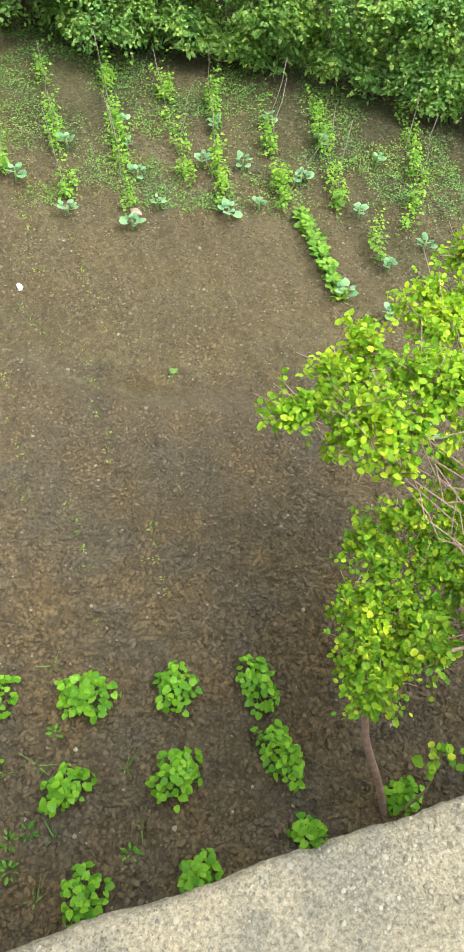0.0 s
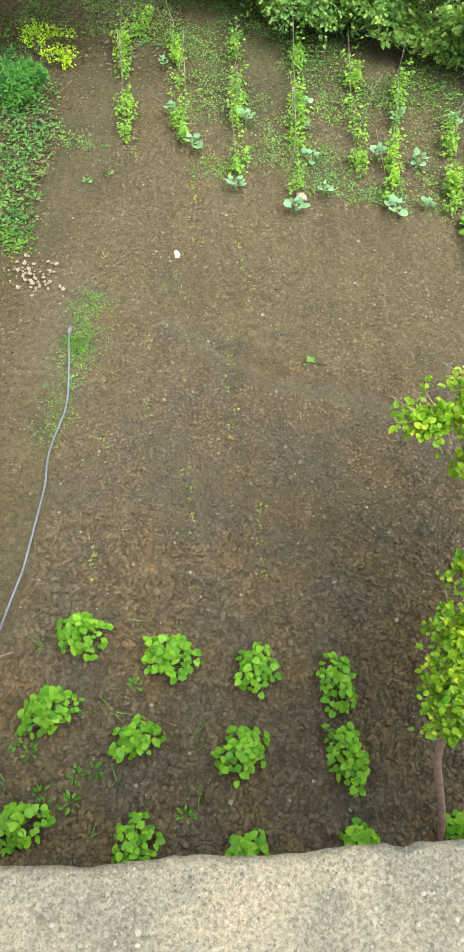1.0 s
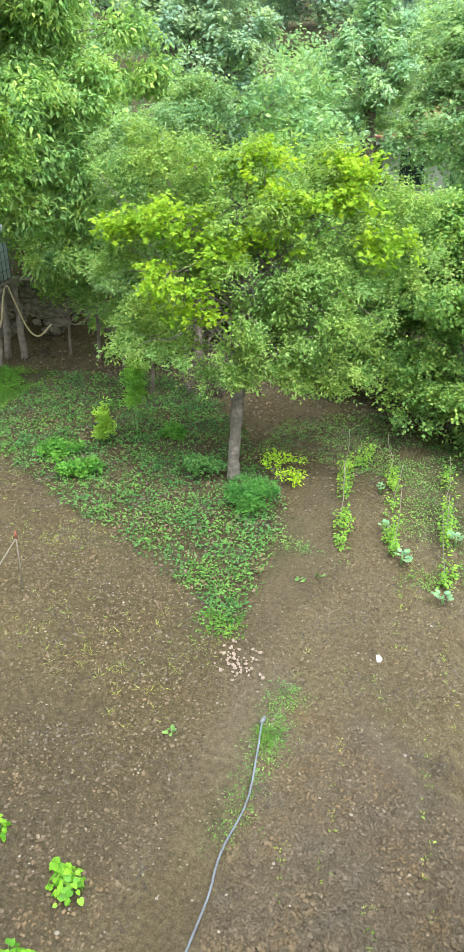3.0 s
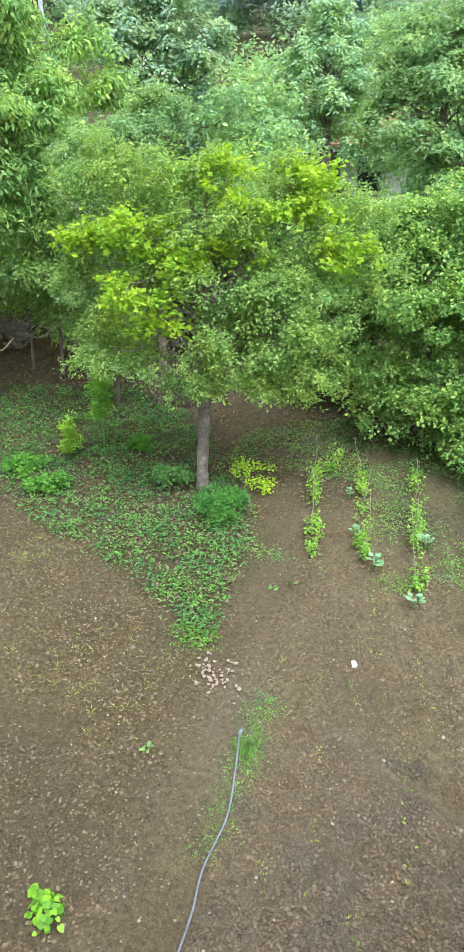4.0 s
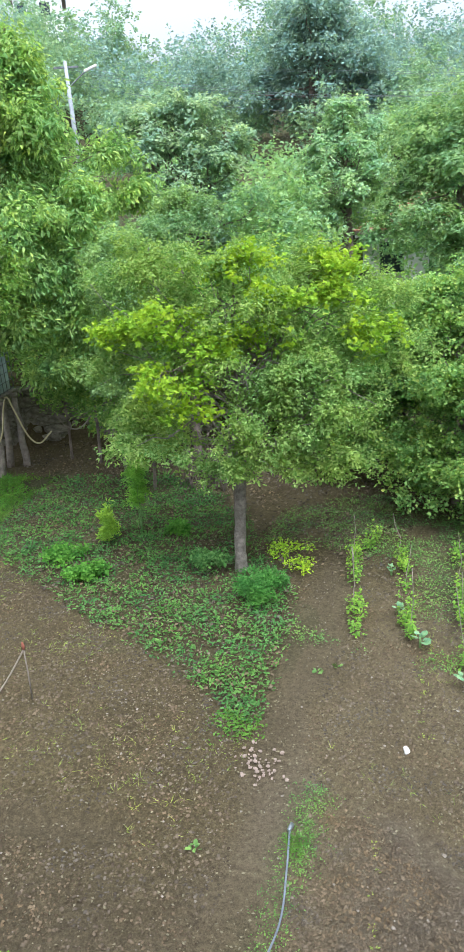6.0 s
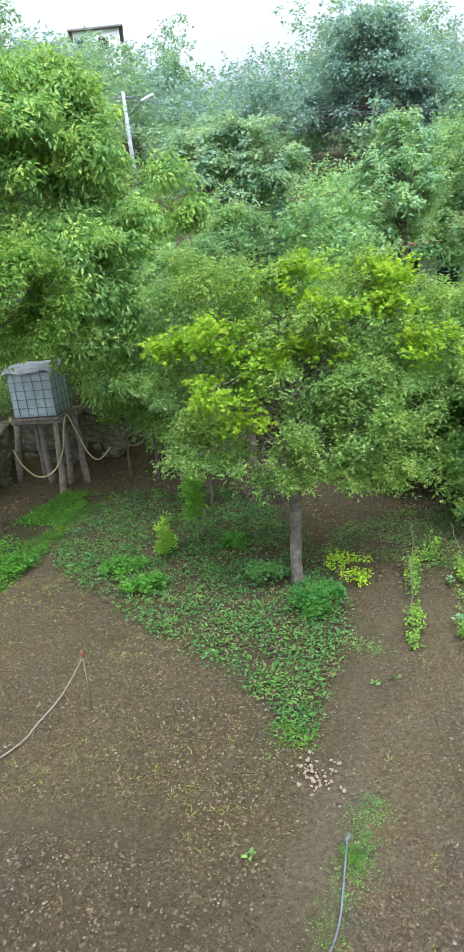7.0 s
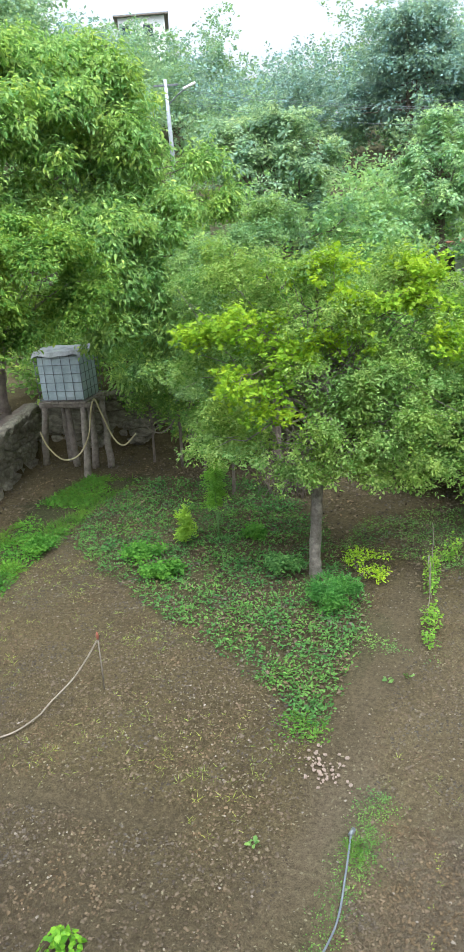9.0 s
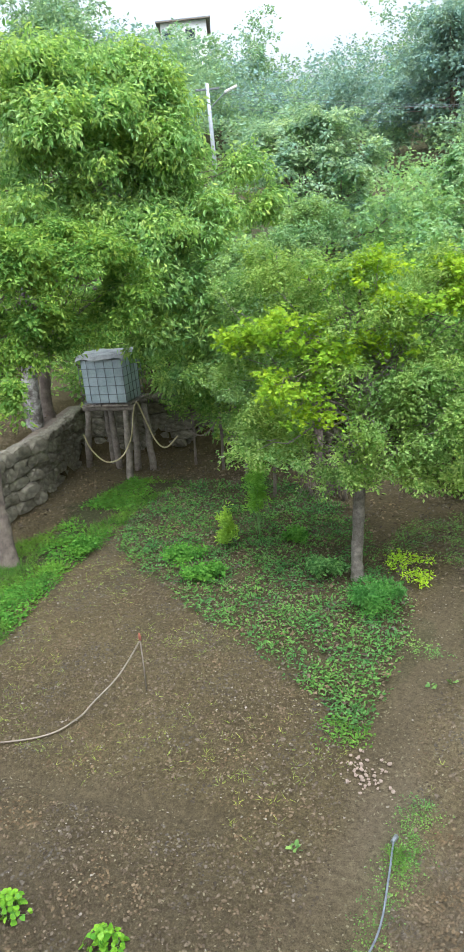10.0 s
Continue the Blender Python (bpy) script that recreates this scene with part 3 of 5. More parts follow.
def loose_ground():
    rs = np.random.RandomState(4)
    x, y = scatter(rs, 50000, -8.7, 2.6, -0.2, 8.0)
    x2, y2 = scatter(rs, 56000, -1.95, 1.9, 0.2, 4.3)
    x, y = np.concatenate([x, x2]), np.concatenate([y, y2])
    keep = (near_line(x, y, PATH_LINE) > 0.22) & (near_line(x, y + 0.06, RIDGE) > 0.09) & (near_line(x, y, LEFT_RIDGE) > 0.13) & ~inside(x, y, COVER) & (rs.rand(len(x)) < np.where(y < 4.1, 1.0 - 0.45 * ease(y, 1.8, 4.0) * (x > -2.0), 0.9))
    x, y = x[keep], y[keep]
    size = np.minimum(rs.gamma(2.0, 0.0047, len(x)) + 0.009, 0.032) * (1 - 0.25 * ease(y, 1.8, 4.0))
    z = lie(x, y) + 0.004
    tagged(part("soil_clods", solid("soil_clods", *lump_arrays(rs, np.stack([x, y, z], -1), size, 0.8), smooth=True), CRUMB), "crumbs and clods of brown soil on the bed", "soil", kind="stuff")
    x, y = scatter(rs, 34000, -8.9, 3.0, 1.6, 8.4)
    keep = (near_line(x, y, PATH_LINE) > 0.28) & (near_line(x, y, RIDGE) > 0.14) & (near_line(x, y, LEFT_RIDGE) > 0.16) & ~inside(x, y, COVER) & (rs.rand(len(x)) < 0.25 + 0.9 * lattice(x, y, 0.9, 32)) & ((x < -2.0) | (y > 3.0))
    x, y = x[keep], y[keep]
    size = np.minimum(rs.gamma(2.0, 0.0035, len(x)) + 0.014, 0.034)
    tagged(part("large_clods", solid("large_clods", *lump_arrays(rs, np.stack([x, y, lie(x, y) + 0.002], -1), size, 0.95, 5), smooth=True), DRY_CLOD), "dry lumps of brown soil on the beds", "soil", kind="stuff")
    x, y = scatter(rs, 2500, -8.5, 2.9, -0.2, 8.0)
    keep = ~inside(x, y, COVER)
    x, y = x[keep], y[keep]
    size = rs.gamma(1.6, 0.004, len(x)) + 0.007
    tagged(part("pebbles", solid("pebbles", *lump_arrays(rs, np.stack([x, y, lie(x, y) + 0.01], -1), size, 0.7), smooth=True), PEBBLE), "small pale pebbles scattered over the soil", "pebbles", kind="stuff")
    x, y = scatter(rs, 30000, -12.0, 2.6, 2.4, 11.0)
    keep = rs.rand(len(x)) < np.where((x > -2.0) & (y < 4.1), 0.06, 0.9) * (0.25 + 0.9 * lattice(x, y, 0.6, 31))
    x, y = x[keep], y[keep]
    n = len(x)
    pos = np.stack([x, y, lie(x, y) + 0.008 + rs.uniform(0, 0.012, n)], -1)
    axis = np.stack([rs.normal(size=n), rs.normal(size=n), rs.normal(size=n) * 0.25], -1)
    face = np.stack([rs.normal(size=n) * 0.3, rs.normal(size=n) * 0.3, np.ones(n)], -1)
    tagged(part("straw_litter", solid("straw_litter", *leaf_arrays(SIMPLE, pos, axis, face, rs.uniform(0.01, 0.032, n))), STRAW), "dry stalk and leaf litter on the soil", "litter", kind="stuff")


loose_ground()


def tufts(name, shape, mat, label, category, seed, x, y, per, radius, height, size, lean=0.7):
    """Low plants: leaves that spring from many points of the ground."""
    rs = np.random.RandomState(seed)
    n = len(x) * per
    k = np.repeat(np.arange(len(x)), per)
    a = rs.uniform(0, 6.283, n)
    r = radius * np.sqrt(rs.rand(n))
    pos = np.stack([x[k] + r * np.cos(a), y[k] + r * np.sin(a), np.zeros(n)], -1)
    pos[:, 2] = lie(pos[:, 0], pos[:, 1]) + 0.006 + rs.uniform(0, 1, n) * height
    axis = np.stack([np.cos(a), np.sin(a), rs.uniform(-0.2, 1, n) * (1 - lean) * 2], -1)
    face = np.stack([np.cos(a) * 0.3, np.sin(a) * 0.3, np.full(n, lean)], -1) + rs.normal(size=(n, 3)) * 0.25
    me = solid(name, *leaf_arrays(shape, pos, axis, face, size * rs.uniform(0.5, 1.3, n)))
    return tagged(part(name, me, mat), label, category, kind="stuff")


def low_plants():
    rs = np.random.RandomState(9)
    x, y = scatter(rs, 15000, -9.5, -2.8, 4.8, 10.8)
    keep = inside(x, y, COVER) & (0.4 * lattice(x, y, 0.5, 21) + 0.35 * lattice(x, y, 0.17, 22) + 0.8 * rs.rand(len(x)) > 0.84)
    tufts("ground_cover", OVAL, COVER_LEAF, "patch of low dark green leafy ground cover", "ground cover", 10, x[keep], y[keep], 7, 0.085, 0.08, 0.042, 0.6)
    x, y = scatter(rs, 16000, -10.6, -6.6, 2.6, 10.0)
    keep = inside(x, y, STRIP) & (lattice(x, y, 0.5, 23) + 0.3 * rs.rand(len(x)) > 0.5)
    tufts("grass_strip", BLADE, GRASS_LEAF, "bright green grass along the foot of the stone wall", "grass", 11, x[keep], y[keep], 5, 0.05, 0.02, 0.12, 0.25)
    x, y = scatter(rs, 7000, -10.4, -6.9, 3.0, 9.9)
    keep = inside(x, y, STRIP) & (lattice(x, y, 0.6, 25) + 0.3 * rs.rand(len(x)) > 0.76)
    tufts("strip_weeds", SIMPLE, CLUMP_LEAF, "leafy green weeds among the grass", "weeds", 12, x[keep], y[keep], 7, 0.1, 0.07, 0.05, 0.7)
    # seedlings and weeds on the beds
    x, y = scatter(rs, 4200, -8.6, 2.4, 3.2, 7.6)
    keep = (~inside(x, y, COVER)) & (near_line(x, y, PATH_LINE) > 0.25) & (lattice(x, y, 0.8, 26) + 0.35 * rs.rand(len(x)) > np.where(x < -2.8, 0.76, 0.98)) & ((y > 4.3) | (x < -2.4))
    tufts("bed_weeds", BLADE, SPROUT_LEAF, "sparse yellowish weed seedlings on the bed", "weeds", 13, x[keep], y[keep], 6, 0.03, 0.008, 0.056, 0.42)
    x, y = scatter(rs, 15000, -4.6, 3.4, 6.4, 10.6)
    keep = lattice(x, y, 0.5, 27) + 0.3 * rs.rand(len(x)) > np.where((x < -2.4) & (y < 8.6), 0.95, np.where(y < 8.6, 0.68, 0.5))
    tufts("row_weeds", SIMPLE, WEED_LEAF, "thin green weeds between the bean rows", "weeds", 14, x[keep], y[keep], 6, 0.06, 0.035, 0.025, 0.75)
    n = 330
    t = rs.rand(n) ** 0.55
    x, y = -1.82 - 0.28 * t + rs.normal(size=n) * 0.085, 2.7 + 1.8 * t
    tufts("path_grass", SIMPLE, WEED_LEAF, "small green weeds along the hose and path", "weeds", 15, x, y, 6, 0.04, 0.012, 0.017, 0.7)
    x, y = -2.02 + rs.normal(size=40) * 0.05, 3.9 + rs.normal(size=40) * 0.07
    tufts("path_tuft", BLADE, GRASS_LEAF, "bright green grass tuft beside the hose", "grass", 17, x, y, 7, 0.03, 0.01, 0.07, 0.4)
    x, y = rs.normal(size=60) * 0.14 - 3.06, rs.normal(size=60) * 0.1 + 4.93
    tufts("edge_grass", OVAL, GRASS_LEAF, "small green tuft at the path", "weeds", 16, x, y, 8, 0.05, 0.04, 0.032, 0.75)
    # single weeds near the bean bushes
    for k, (px, py) in enumerate([(-1.3, 0.84), (-1.18, 0.79), (-0.8, 0.79), (-0.89, 0.74), (-0.87, 0.6), (-0.24, 0.69), (-0.72, 1.32), (-0.97, 0.55), (-1.05, 0.6)]):
        tufts("weed", OVAL, CLUMP_LEAF, "small leafy green weed in the bean bed", "weed", 40 + k, np.array([px]), np.array([py]), 16, 0.035, 0.04, 0.036, 0.6)
    for k, (px, py) in enumerate([(-0.66, 0.76), (-0.72, 0.46), (-0.8, 1.14), (-0.97, 1.1), (-1.35, 1.41), (-0.79, 1.73), (-0.3, 1.14), (-0.19, 0.82), (-1.25, 0.6)]):
        tufts("weed", BLADE, WEED_LEAF, "thin pale grass weed in the bean bed", "weed", 90 + k, np.array([px]), np.array([py]), 8, 0.02, 0.01, 0.12, 0.35)
    for k, (px, py, c) in enumerate([(-0.15, 4.2, 0), (-2.66, 5.98, 1), (-2.73, 3.56, 0), (-2.5, 6.1, 1)]):
        tufts("weed", ROUND, WEED_LEAF, "small seedling on the bare bed", "seedling", 60 + k, np.array([px]), np.array([py]), 9, 0.03, 0.03, 0.042, 0.6)
    # faint rows of yellowish seedlings
    for k, row in enumerate([[(-1.22, 1.9), (-1.5, 3.1)], [(-0.55, 2.0), (-0.85, 3.0)], [(-0.1, 2.1), (-0.28, 2.9)], [(-1.15, 2.9), (-1.6, 4.4)], [(-0.5, 3.0), (-0.95, 4.6)], [(-1.3, 5.0), (-1.75, 6.4)], [(-0.85, 4.9), (-1.2, 6.0)]]):
        (ax, ay), (bx, by) = row
        t = rs.rand(13)
        tufts("seedling_row", OVAL, SPROUT_LEAF, "faint row of pale green seedlings", "seedlings", 70 + k, ax + (bx - ax) * t + rs.normal(size=13) * 0.03, ay + (by - ay) * t, 4, 0.02, 0.015, 0.024, 0.7)


low_plants()


def dead_leaves():
    rs = np.random.RandomState(18)
    x, y = scatter(rs, 16000, -13.0, -2.6, 5.0, 12.6)
    keep = ~inside(x, y, STRIP) & ((x < -8.6) | inside(x, y, COVER) | (y > 8.0))
    x, y = x[keep], y[keep]
    n = len(x)
    pos = np.stack([x, y, lie(x, y) + 0.01 + 0.02 * rs.rand(n)], -1)
    axis = rs.normal(size=(n, 3)) * [1, 1, 0.35]
    face = rs.normal(size=(n, 3)) * 0.4 + [0, 0, 1]
    tagged(part("dead_leaves", solid("dead_leaves", *leaf_arrays(SIMPLE, pos, axis, face, rs.uniform(0.03, 0.075, n))), DEAD_LEAF), "brown dead leaves on the earth below the wall", "leaf litter", kind="stuff")


dead_leaves()

# ---- parapet and the house below the camera ----
ALONG = Vector((0.958, 0.287, 0)).normalized()
OUT = Vector((-ALONG.y, ALONG.x, 0))
LEDGE_TOP = 3.65
EDGE = Vector((-0.0245 + 0.0046, 0.112 - 0.0153, LEDGE_TOP))
HOUSE = Matrix((( ALONG.x, OUT.x, 0, EDGE.x), (ALONG.y, OUT.y, 0, EDGE.y), (0, 0, 1, 0), (0, 0, 0, 1)))


def parapet():
    xs = np.concatenate([np.arange(-4.5, -0.9, 0.05), np.arange(-0.9, 1.0, 0.006), np.arange(1.0, 4.5, 0.05)])
    ys = np.arange(-0.42, 0.0001, 0.006)
    x, y = np.meshgrid(xs, ys, indexing="ij")
    chip = 0.0025 * lattice(x, x * 0, 0.008, 53) + 0.006 * lattice(x, x * 0 + 3, 0.03, 51) ** 4 + 0.0012 * lattice(x, x * 0 + 9, 0.5, 52)
    z = 0.004 * lattice(x, y, 0.012, 54) + 0.003 * lattice(x, y, 0.035, 55) + 0.0015 * lattice(x, y, 0.16, 56)
    near = ease(y, -0.014, 0.0)
    z = z - near ** 2 * 0.006
    y2 = y - chip * (y - ys[0]) / (-ys[0])
    top = np.stack([x, y2, z + LEDGE_TOP - 0.012], -1)
    nx, ny = x.shape
    i, j = np.meshgrid(np.arange(nx - 1), np.arange(ny - 1), indexing="ij")
    a = i * ny + j
    v = [top.reshape(-1, 3)]
    f = [np.stack([a, a + ny, a + ny + 1, a + 1], -1).reshape(-1, 4)]
    # the broken front face
    count = nx * ny
    low = top[:, -1] + np.stack([0 * xs, -0.02 + 0.012 * lattice(xs, xs * 0, 0.05, 57), np.full(nx, -0.07)], -1)
    lower = low + [0, -0.01, -0.07]
    v += [low, lower]
    i = np.arange(nx - 1)
    f += [np.stack([i * ny + ny - 1, (i + 1) * ny + ny - 1, count + i + 1, count + i], -1), np.stack([count + i, count + i + 1, count + nx + i + 1, count + nx + i], -1)]
    ledge = tagged(part("parapet_ledge", solid("parapet_ledge", np.concatenate(v), np.concatenate(f), smooth=True), CONCRETE), "rough weathered concrete parapet ledge with a chipped edge", "ledge", kind="structure")
    ledge.matrix_world = HOUSE
    rs = np.random.RandomState(5)
    n = 11000
    px, py = rs.uniform(-0.8, 0.9, n), -0.4 * rs.rand(n) ** 1.4 - 0.012
    py[:50] = -0.006 - 0.012 * rs.rand(50)
    grit = part("ledge_grit", solid("ledge_grit", *lump_arrays(rs, np.stack([px, py, LEDGE_TOP - 0.008 + 0.003 * lattice(px, py, 0.035, 55) - 0.004 * (np.arange(n) < 50)], -1), np.where(np.arange(n) < 50, np.minimum(rs.gamma(1.5, 0.001, n) + 0.002, 0.005), np.minimum(rs.gamma(1.3, 0.0009, n) + 0.0014, 0.006)), 0.6), smooth=True), GRIT, kind="stuff")
    grit.matrix_world = HOUSE
    tagged(grit, "coarse pale grit standing out of the concrete", "grit")
    body = tagged(part("parapet_wall", box(9, 0.28, LEDGE_TOP - 0.17, (0, -0.24, (LEDGE_TOP - 0.17) / 2 - 0.05), 0.01), PLASTER), "plain plastered house wall below the parapet", "wall", kind="structure")
    body.matrix_world = HOUSE
    floor = tagged(part("terrace_floor", box(9, 2.4, 0.18, (0, -1.6, 2.7), 0.01), CONCRETE), "plain concrete terrace floor", "floor", kind="structure")
    floor.matrix_world = HOUSE
    back = tagged(part("wall_house", box(9, 0.3, 3.6, (0, -2.97, 1.8), 0.01), PLASTER), "plain plastered house wall behind the terrace", "wall", kind="structure")
    back.matrix_world = HOUSE


parapet()


# ---- trees ----
def tree(name, label, category, base, trunk, blobs, clumps, per, size, spread, shape, leaf, bark, seed, limbs=8, droop=0.2, low=-0.55, hollow=0.55, group="", girth=0.05, whorl=False):
    """trunk: points and radii in the tree's own frame, (x, y, z, r)."""
    rs = np.random.RandomState(seed)
    root = thing(name, base, label, category, group)
    line = smooth_line([p[:3] for p in trunk], 5)
    radii = np.interp(np.linspace(0, 1, len(line)), np.linspace(0, 1, len(trunk)), [p[3] for p in trunk])
    radii = radii * (1 + 0.06 * rs.normal(size=len(radii)))
    pieces = [tube_arrays(line, radii, 12)]
    (v, f), centre = crown_arrays(rs, shape, blobs, clumps, per, size, spread, droop, low, hollow, whorl)
    for k in rs.choice(len(centre), min(limbs, len(centre)), replace=False):
        s = rs.uniform(0.6, 1.0)
        a = line[int(s * (len(line) - 1))]
        path = wander(rs, a, centre[k], 0.06 * np.linalg.norm(centre[k] - a))
        pieces.append(tube_arrays(path, np.linspace(girth, girth * 0.2, len(path)), 6))
    part("trunk", solid("trunk", *joined(pieces), smooth=True), bark, root)
    part("crown", solid("crown", v, f), leaf, root)
    return root


def trees_near():
    tree("apple_tree", "small apple tree with a bare grey trunk and fine leaves", "tree", (-4.43, 7.74, 0),
         [(0, 0, -0.1, .095), (0.0, 0, 0.25, .078), (.03, .02, .7, .072), (.07, .06, 1.3, .066), (.05, .3, 2.2, .045), (0, .5, 3.0, .02)],
         [(0.27, 0.48, 2.87, 0.94, 0.8, 0.79), (1.16, 0.32, 1.96, 0.62, 0.53, 0.59), (0.74, 0.26, 2.33, 0.62, 0.53, 0.55), (0.32, -0.28, 1.83, 0.35, 0.29, 0.36), (0.12, -0.45, 1.48, 0.28, 0.23, 0.22), (1.39, 1.04, 2.54, 0.77, 0.65, 0.69), (-0.48, 0.42, 3.47, 0.85, 0.72, 0.62), (0.58, 1.17, 3.38, 0.87, 0.74, 0.55), (-0.96, -0.37, 1.92, 0.65, 0.55, 0.42), (-1.22, 0.18, 3.52, 0.71, 0.6, 0.71), (1.51, 1.71, 3.1, 0.65, 0.55, 0.57), (1.35, 0.5, 1.37, 0.32, 0.27, 0.3), (-0.51, 0.29, 2.59, 0.78, 0.66, 0.62), (0.41, 0.21, 1.95, 0.52, 0.45, 0.45), (0.81, 0.18, 1.52, 0.45, 0.38, 0.3), (-1.43, -0.1, 2.73, 0.63, 0.54, 0.63), (0.26, -0.31, 1.53, 0.33, 0.28, 0.26), (0.54, -0.05, 1.5, 0.37, 0.31, 0.27), (1.0, 0.26, 1.31, 0.38, 0.32, 0.21), (-0.8, -0.51, 1.71, 0.6, 0.51, 0.27), (-0.19, -0.34, 1.49, 0.3, 0.25, 0.16)],
         4900, 16, 0.05, 0.11, OVAL, APPLE_LEAF, APPLE_BARK, 21, 60, girth=0.018)
    tree("maple_tree", "young maple with bright yellow-green lobed leaves", "tree", (-5.0, 8.75, 0),
         [(0, 0, -0.1, .05), (0.05, 0, 1.0, .045), (.15, -.1, 2.2, .035), (.3, -.1, 3.6, .015)],
         [(0.6, -0.54, 3.81, 0.53, 0.45, 0.24), (1.51, 0.09, 3.71, 0.46, 0.39, 0.25), (1.74, -0.15, 3.31, 0.45, 0.38, 0.3), (-0.14, -1.33, 3.23, 0.62, 0.53, 0.31), (0.42, -1.21, 2.96, 0.51, 0.43, 0.26), (0.1, -1.65, 2.55, 0.51, 0.44, 0.36), (0.42, -1.56, 2.22, 0.36, 0.3, 0.16), (2.22, -0.3, 2.91, 0.44, 0.37, 0.29), (0.91, -0.83, 3.0, 0.44, 0.37, 0.26), (1.05, -0.54, 3.38, 0.44, 0.38, 0.27), (-0.71, -1.37, 3.09, 0.38, 0.32, 0.3)],
         900, 7, 0.07, 0.12, MAPLE, MAPLE_LEAF, BARK, 22, 40, girth=0.012, hollow=0.4)
    tree("pear_tree", "slender tree with small grey-green leaves", "tree", (-7.2, 11.4, 0),
         [(0, 0, -0.1, .09), (0.05, 0, 1.5, .07), (0, .1, 4.2, .03)],
         [(-0.25, -1.82, 3.58, 0.61, 0.52, 0.65), (0.37, -1.14, 3.94, 0.7, 0.59, 0.6), (0.63, -0.74, 4.44, 0.53, 0.45, 0.56), (0.18, -1.76, 2.92, 0.78, 0.66, 0.68), (0.16, -2.27, 1.98, 0.57, 0.49, 0.57)], 1500, 16, 0.06, 0.13, OVAL, PEAR_LEAF, BARK, 23, 30, girth=0.016)
    # dense tall hazels behind the vegetable rows
    spots = [(-2.3, 10.7, 1.1, 31), (-0.9, 10.15, 1.12, 32), (0.95, 9.75, 1.1, 33), (2.6, 9.35, 1.08, 34), (4.2, 8.6, 1.1, 35), (-3.5, 11.9, 1.0, 30), (-1.4, 12.6, 1.25, 36), (0.9, 12.6, 1.3, 37)]
    for x, y, s, seed in spots:
        tree("hazel_tree", "dense bushy hazel with many stems and mid-green leaves", "tree", (x, y, 0),
             [(0, 0, -0.1, .06), (.1, -.05, 1.0, .045), (0.05, 0, 2.2 * s, .02)],
             [(0, .45, 1.85 * s, 1.2 * s, .95 * s, 1.05 * s), (.3, -.7, .95, .9, .6, .6), (-.5, -.6, .8, .7, .5, .55), (-.4, .6, 2.4 * s, .8 * s, .8, .75 * s), (.5, .4, 2.5 * s, .7, .7, .6), (.1, -.3, 1.5, .8, .55, .55), (0, -.75, .5, .9, .5, .45), (.3, -.5, 1.9, .8, .6, .6)],
             2800, 16, 0.05, 0.13, ROUND, HAZEL_LEAF, BARK, seed, 24, group="hazels behind the rows", girth=0.018)
    # undergrowth under the hazels
    rs = np.random.RandomState(38)
    blobs = [(x, y, 0.2, 0.55, 0.4, 0.4) for x, y in ((-1.5, 9.75), (-0.9, 9.6), (-0.2, 9.5), (0.6, 9.3), (1.3, 9.1), (2.0, 8.9), (2.7, 8.5), (3.3, 8.0), (3.6, 7.2))]
    arrays, _ = crown_arrays(rs, OVAL, blobs, 1100, 12, 0.08, 0.12, low=-0.2)
    tagged(part("undergrowth", solid("undergrowth", *arrays), HAZEL_LEAF), "dark green nettles and bramble under the trees", "undergrowth", kind="stuff")
    # the two large trees by the stone wall
    tree("mulberry_tree", "broad tree with fresh green drooping leaves by the wall", "tree", (-9.4, 5.85, 0),
         [(.1, 0, -0.2, .17), (.1, 0, .4, .13), (.05, .05, 1.3, .11), (-.1, .35, 2.3, .1), (0, .8, 3.2, .05), (.3, 1.1, 4.0, .02)],
         [(0.79, 1.7, 4.11, 0.88, 0.75, 0.6), (0.75, 0.71, 3.97, 0.71, 0.6, 0.71), (1.07, 2.29, 3.86, 0.52, 0.44, 0.52), (0.4, 1.56, 4.57, 0.76, 0.64, 0.28), (0.94, 2.01, 3.41, 0.66, 0.56, 0.38), (0.75, 0.37, 3.37, 0.44, 0.37, 0.39), (1.46, -0.36, 2.59, 0.22, 0.19, 0.48), (0.52, 1.07, 3.34, 0.6, 0.51, 0.41), (0.71, 1.3, 3.08, 0.51, 0.43, 0.28), (0.91, 0.26, 2.99, 0.34, 0.29, 0.34), (0.67, 0.25, 4.26, 0.61, 0.51, 0.61)],
         2300, 14, 0.074, 0.15, OVAL, MULBERRY_LEAF, BARK, 24, 36, droop=0.9, girth=0.014)
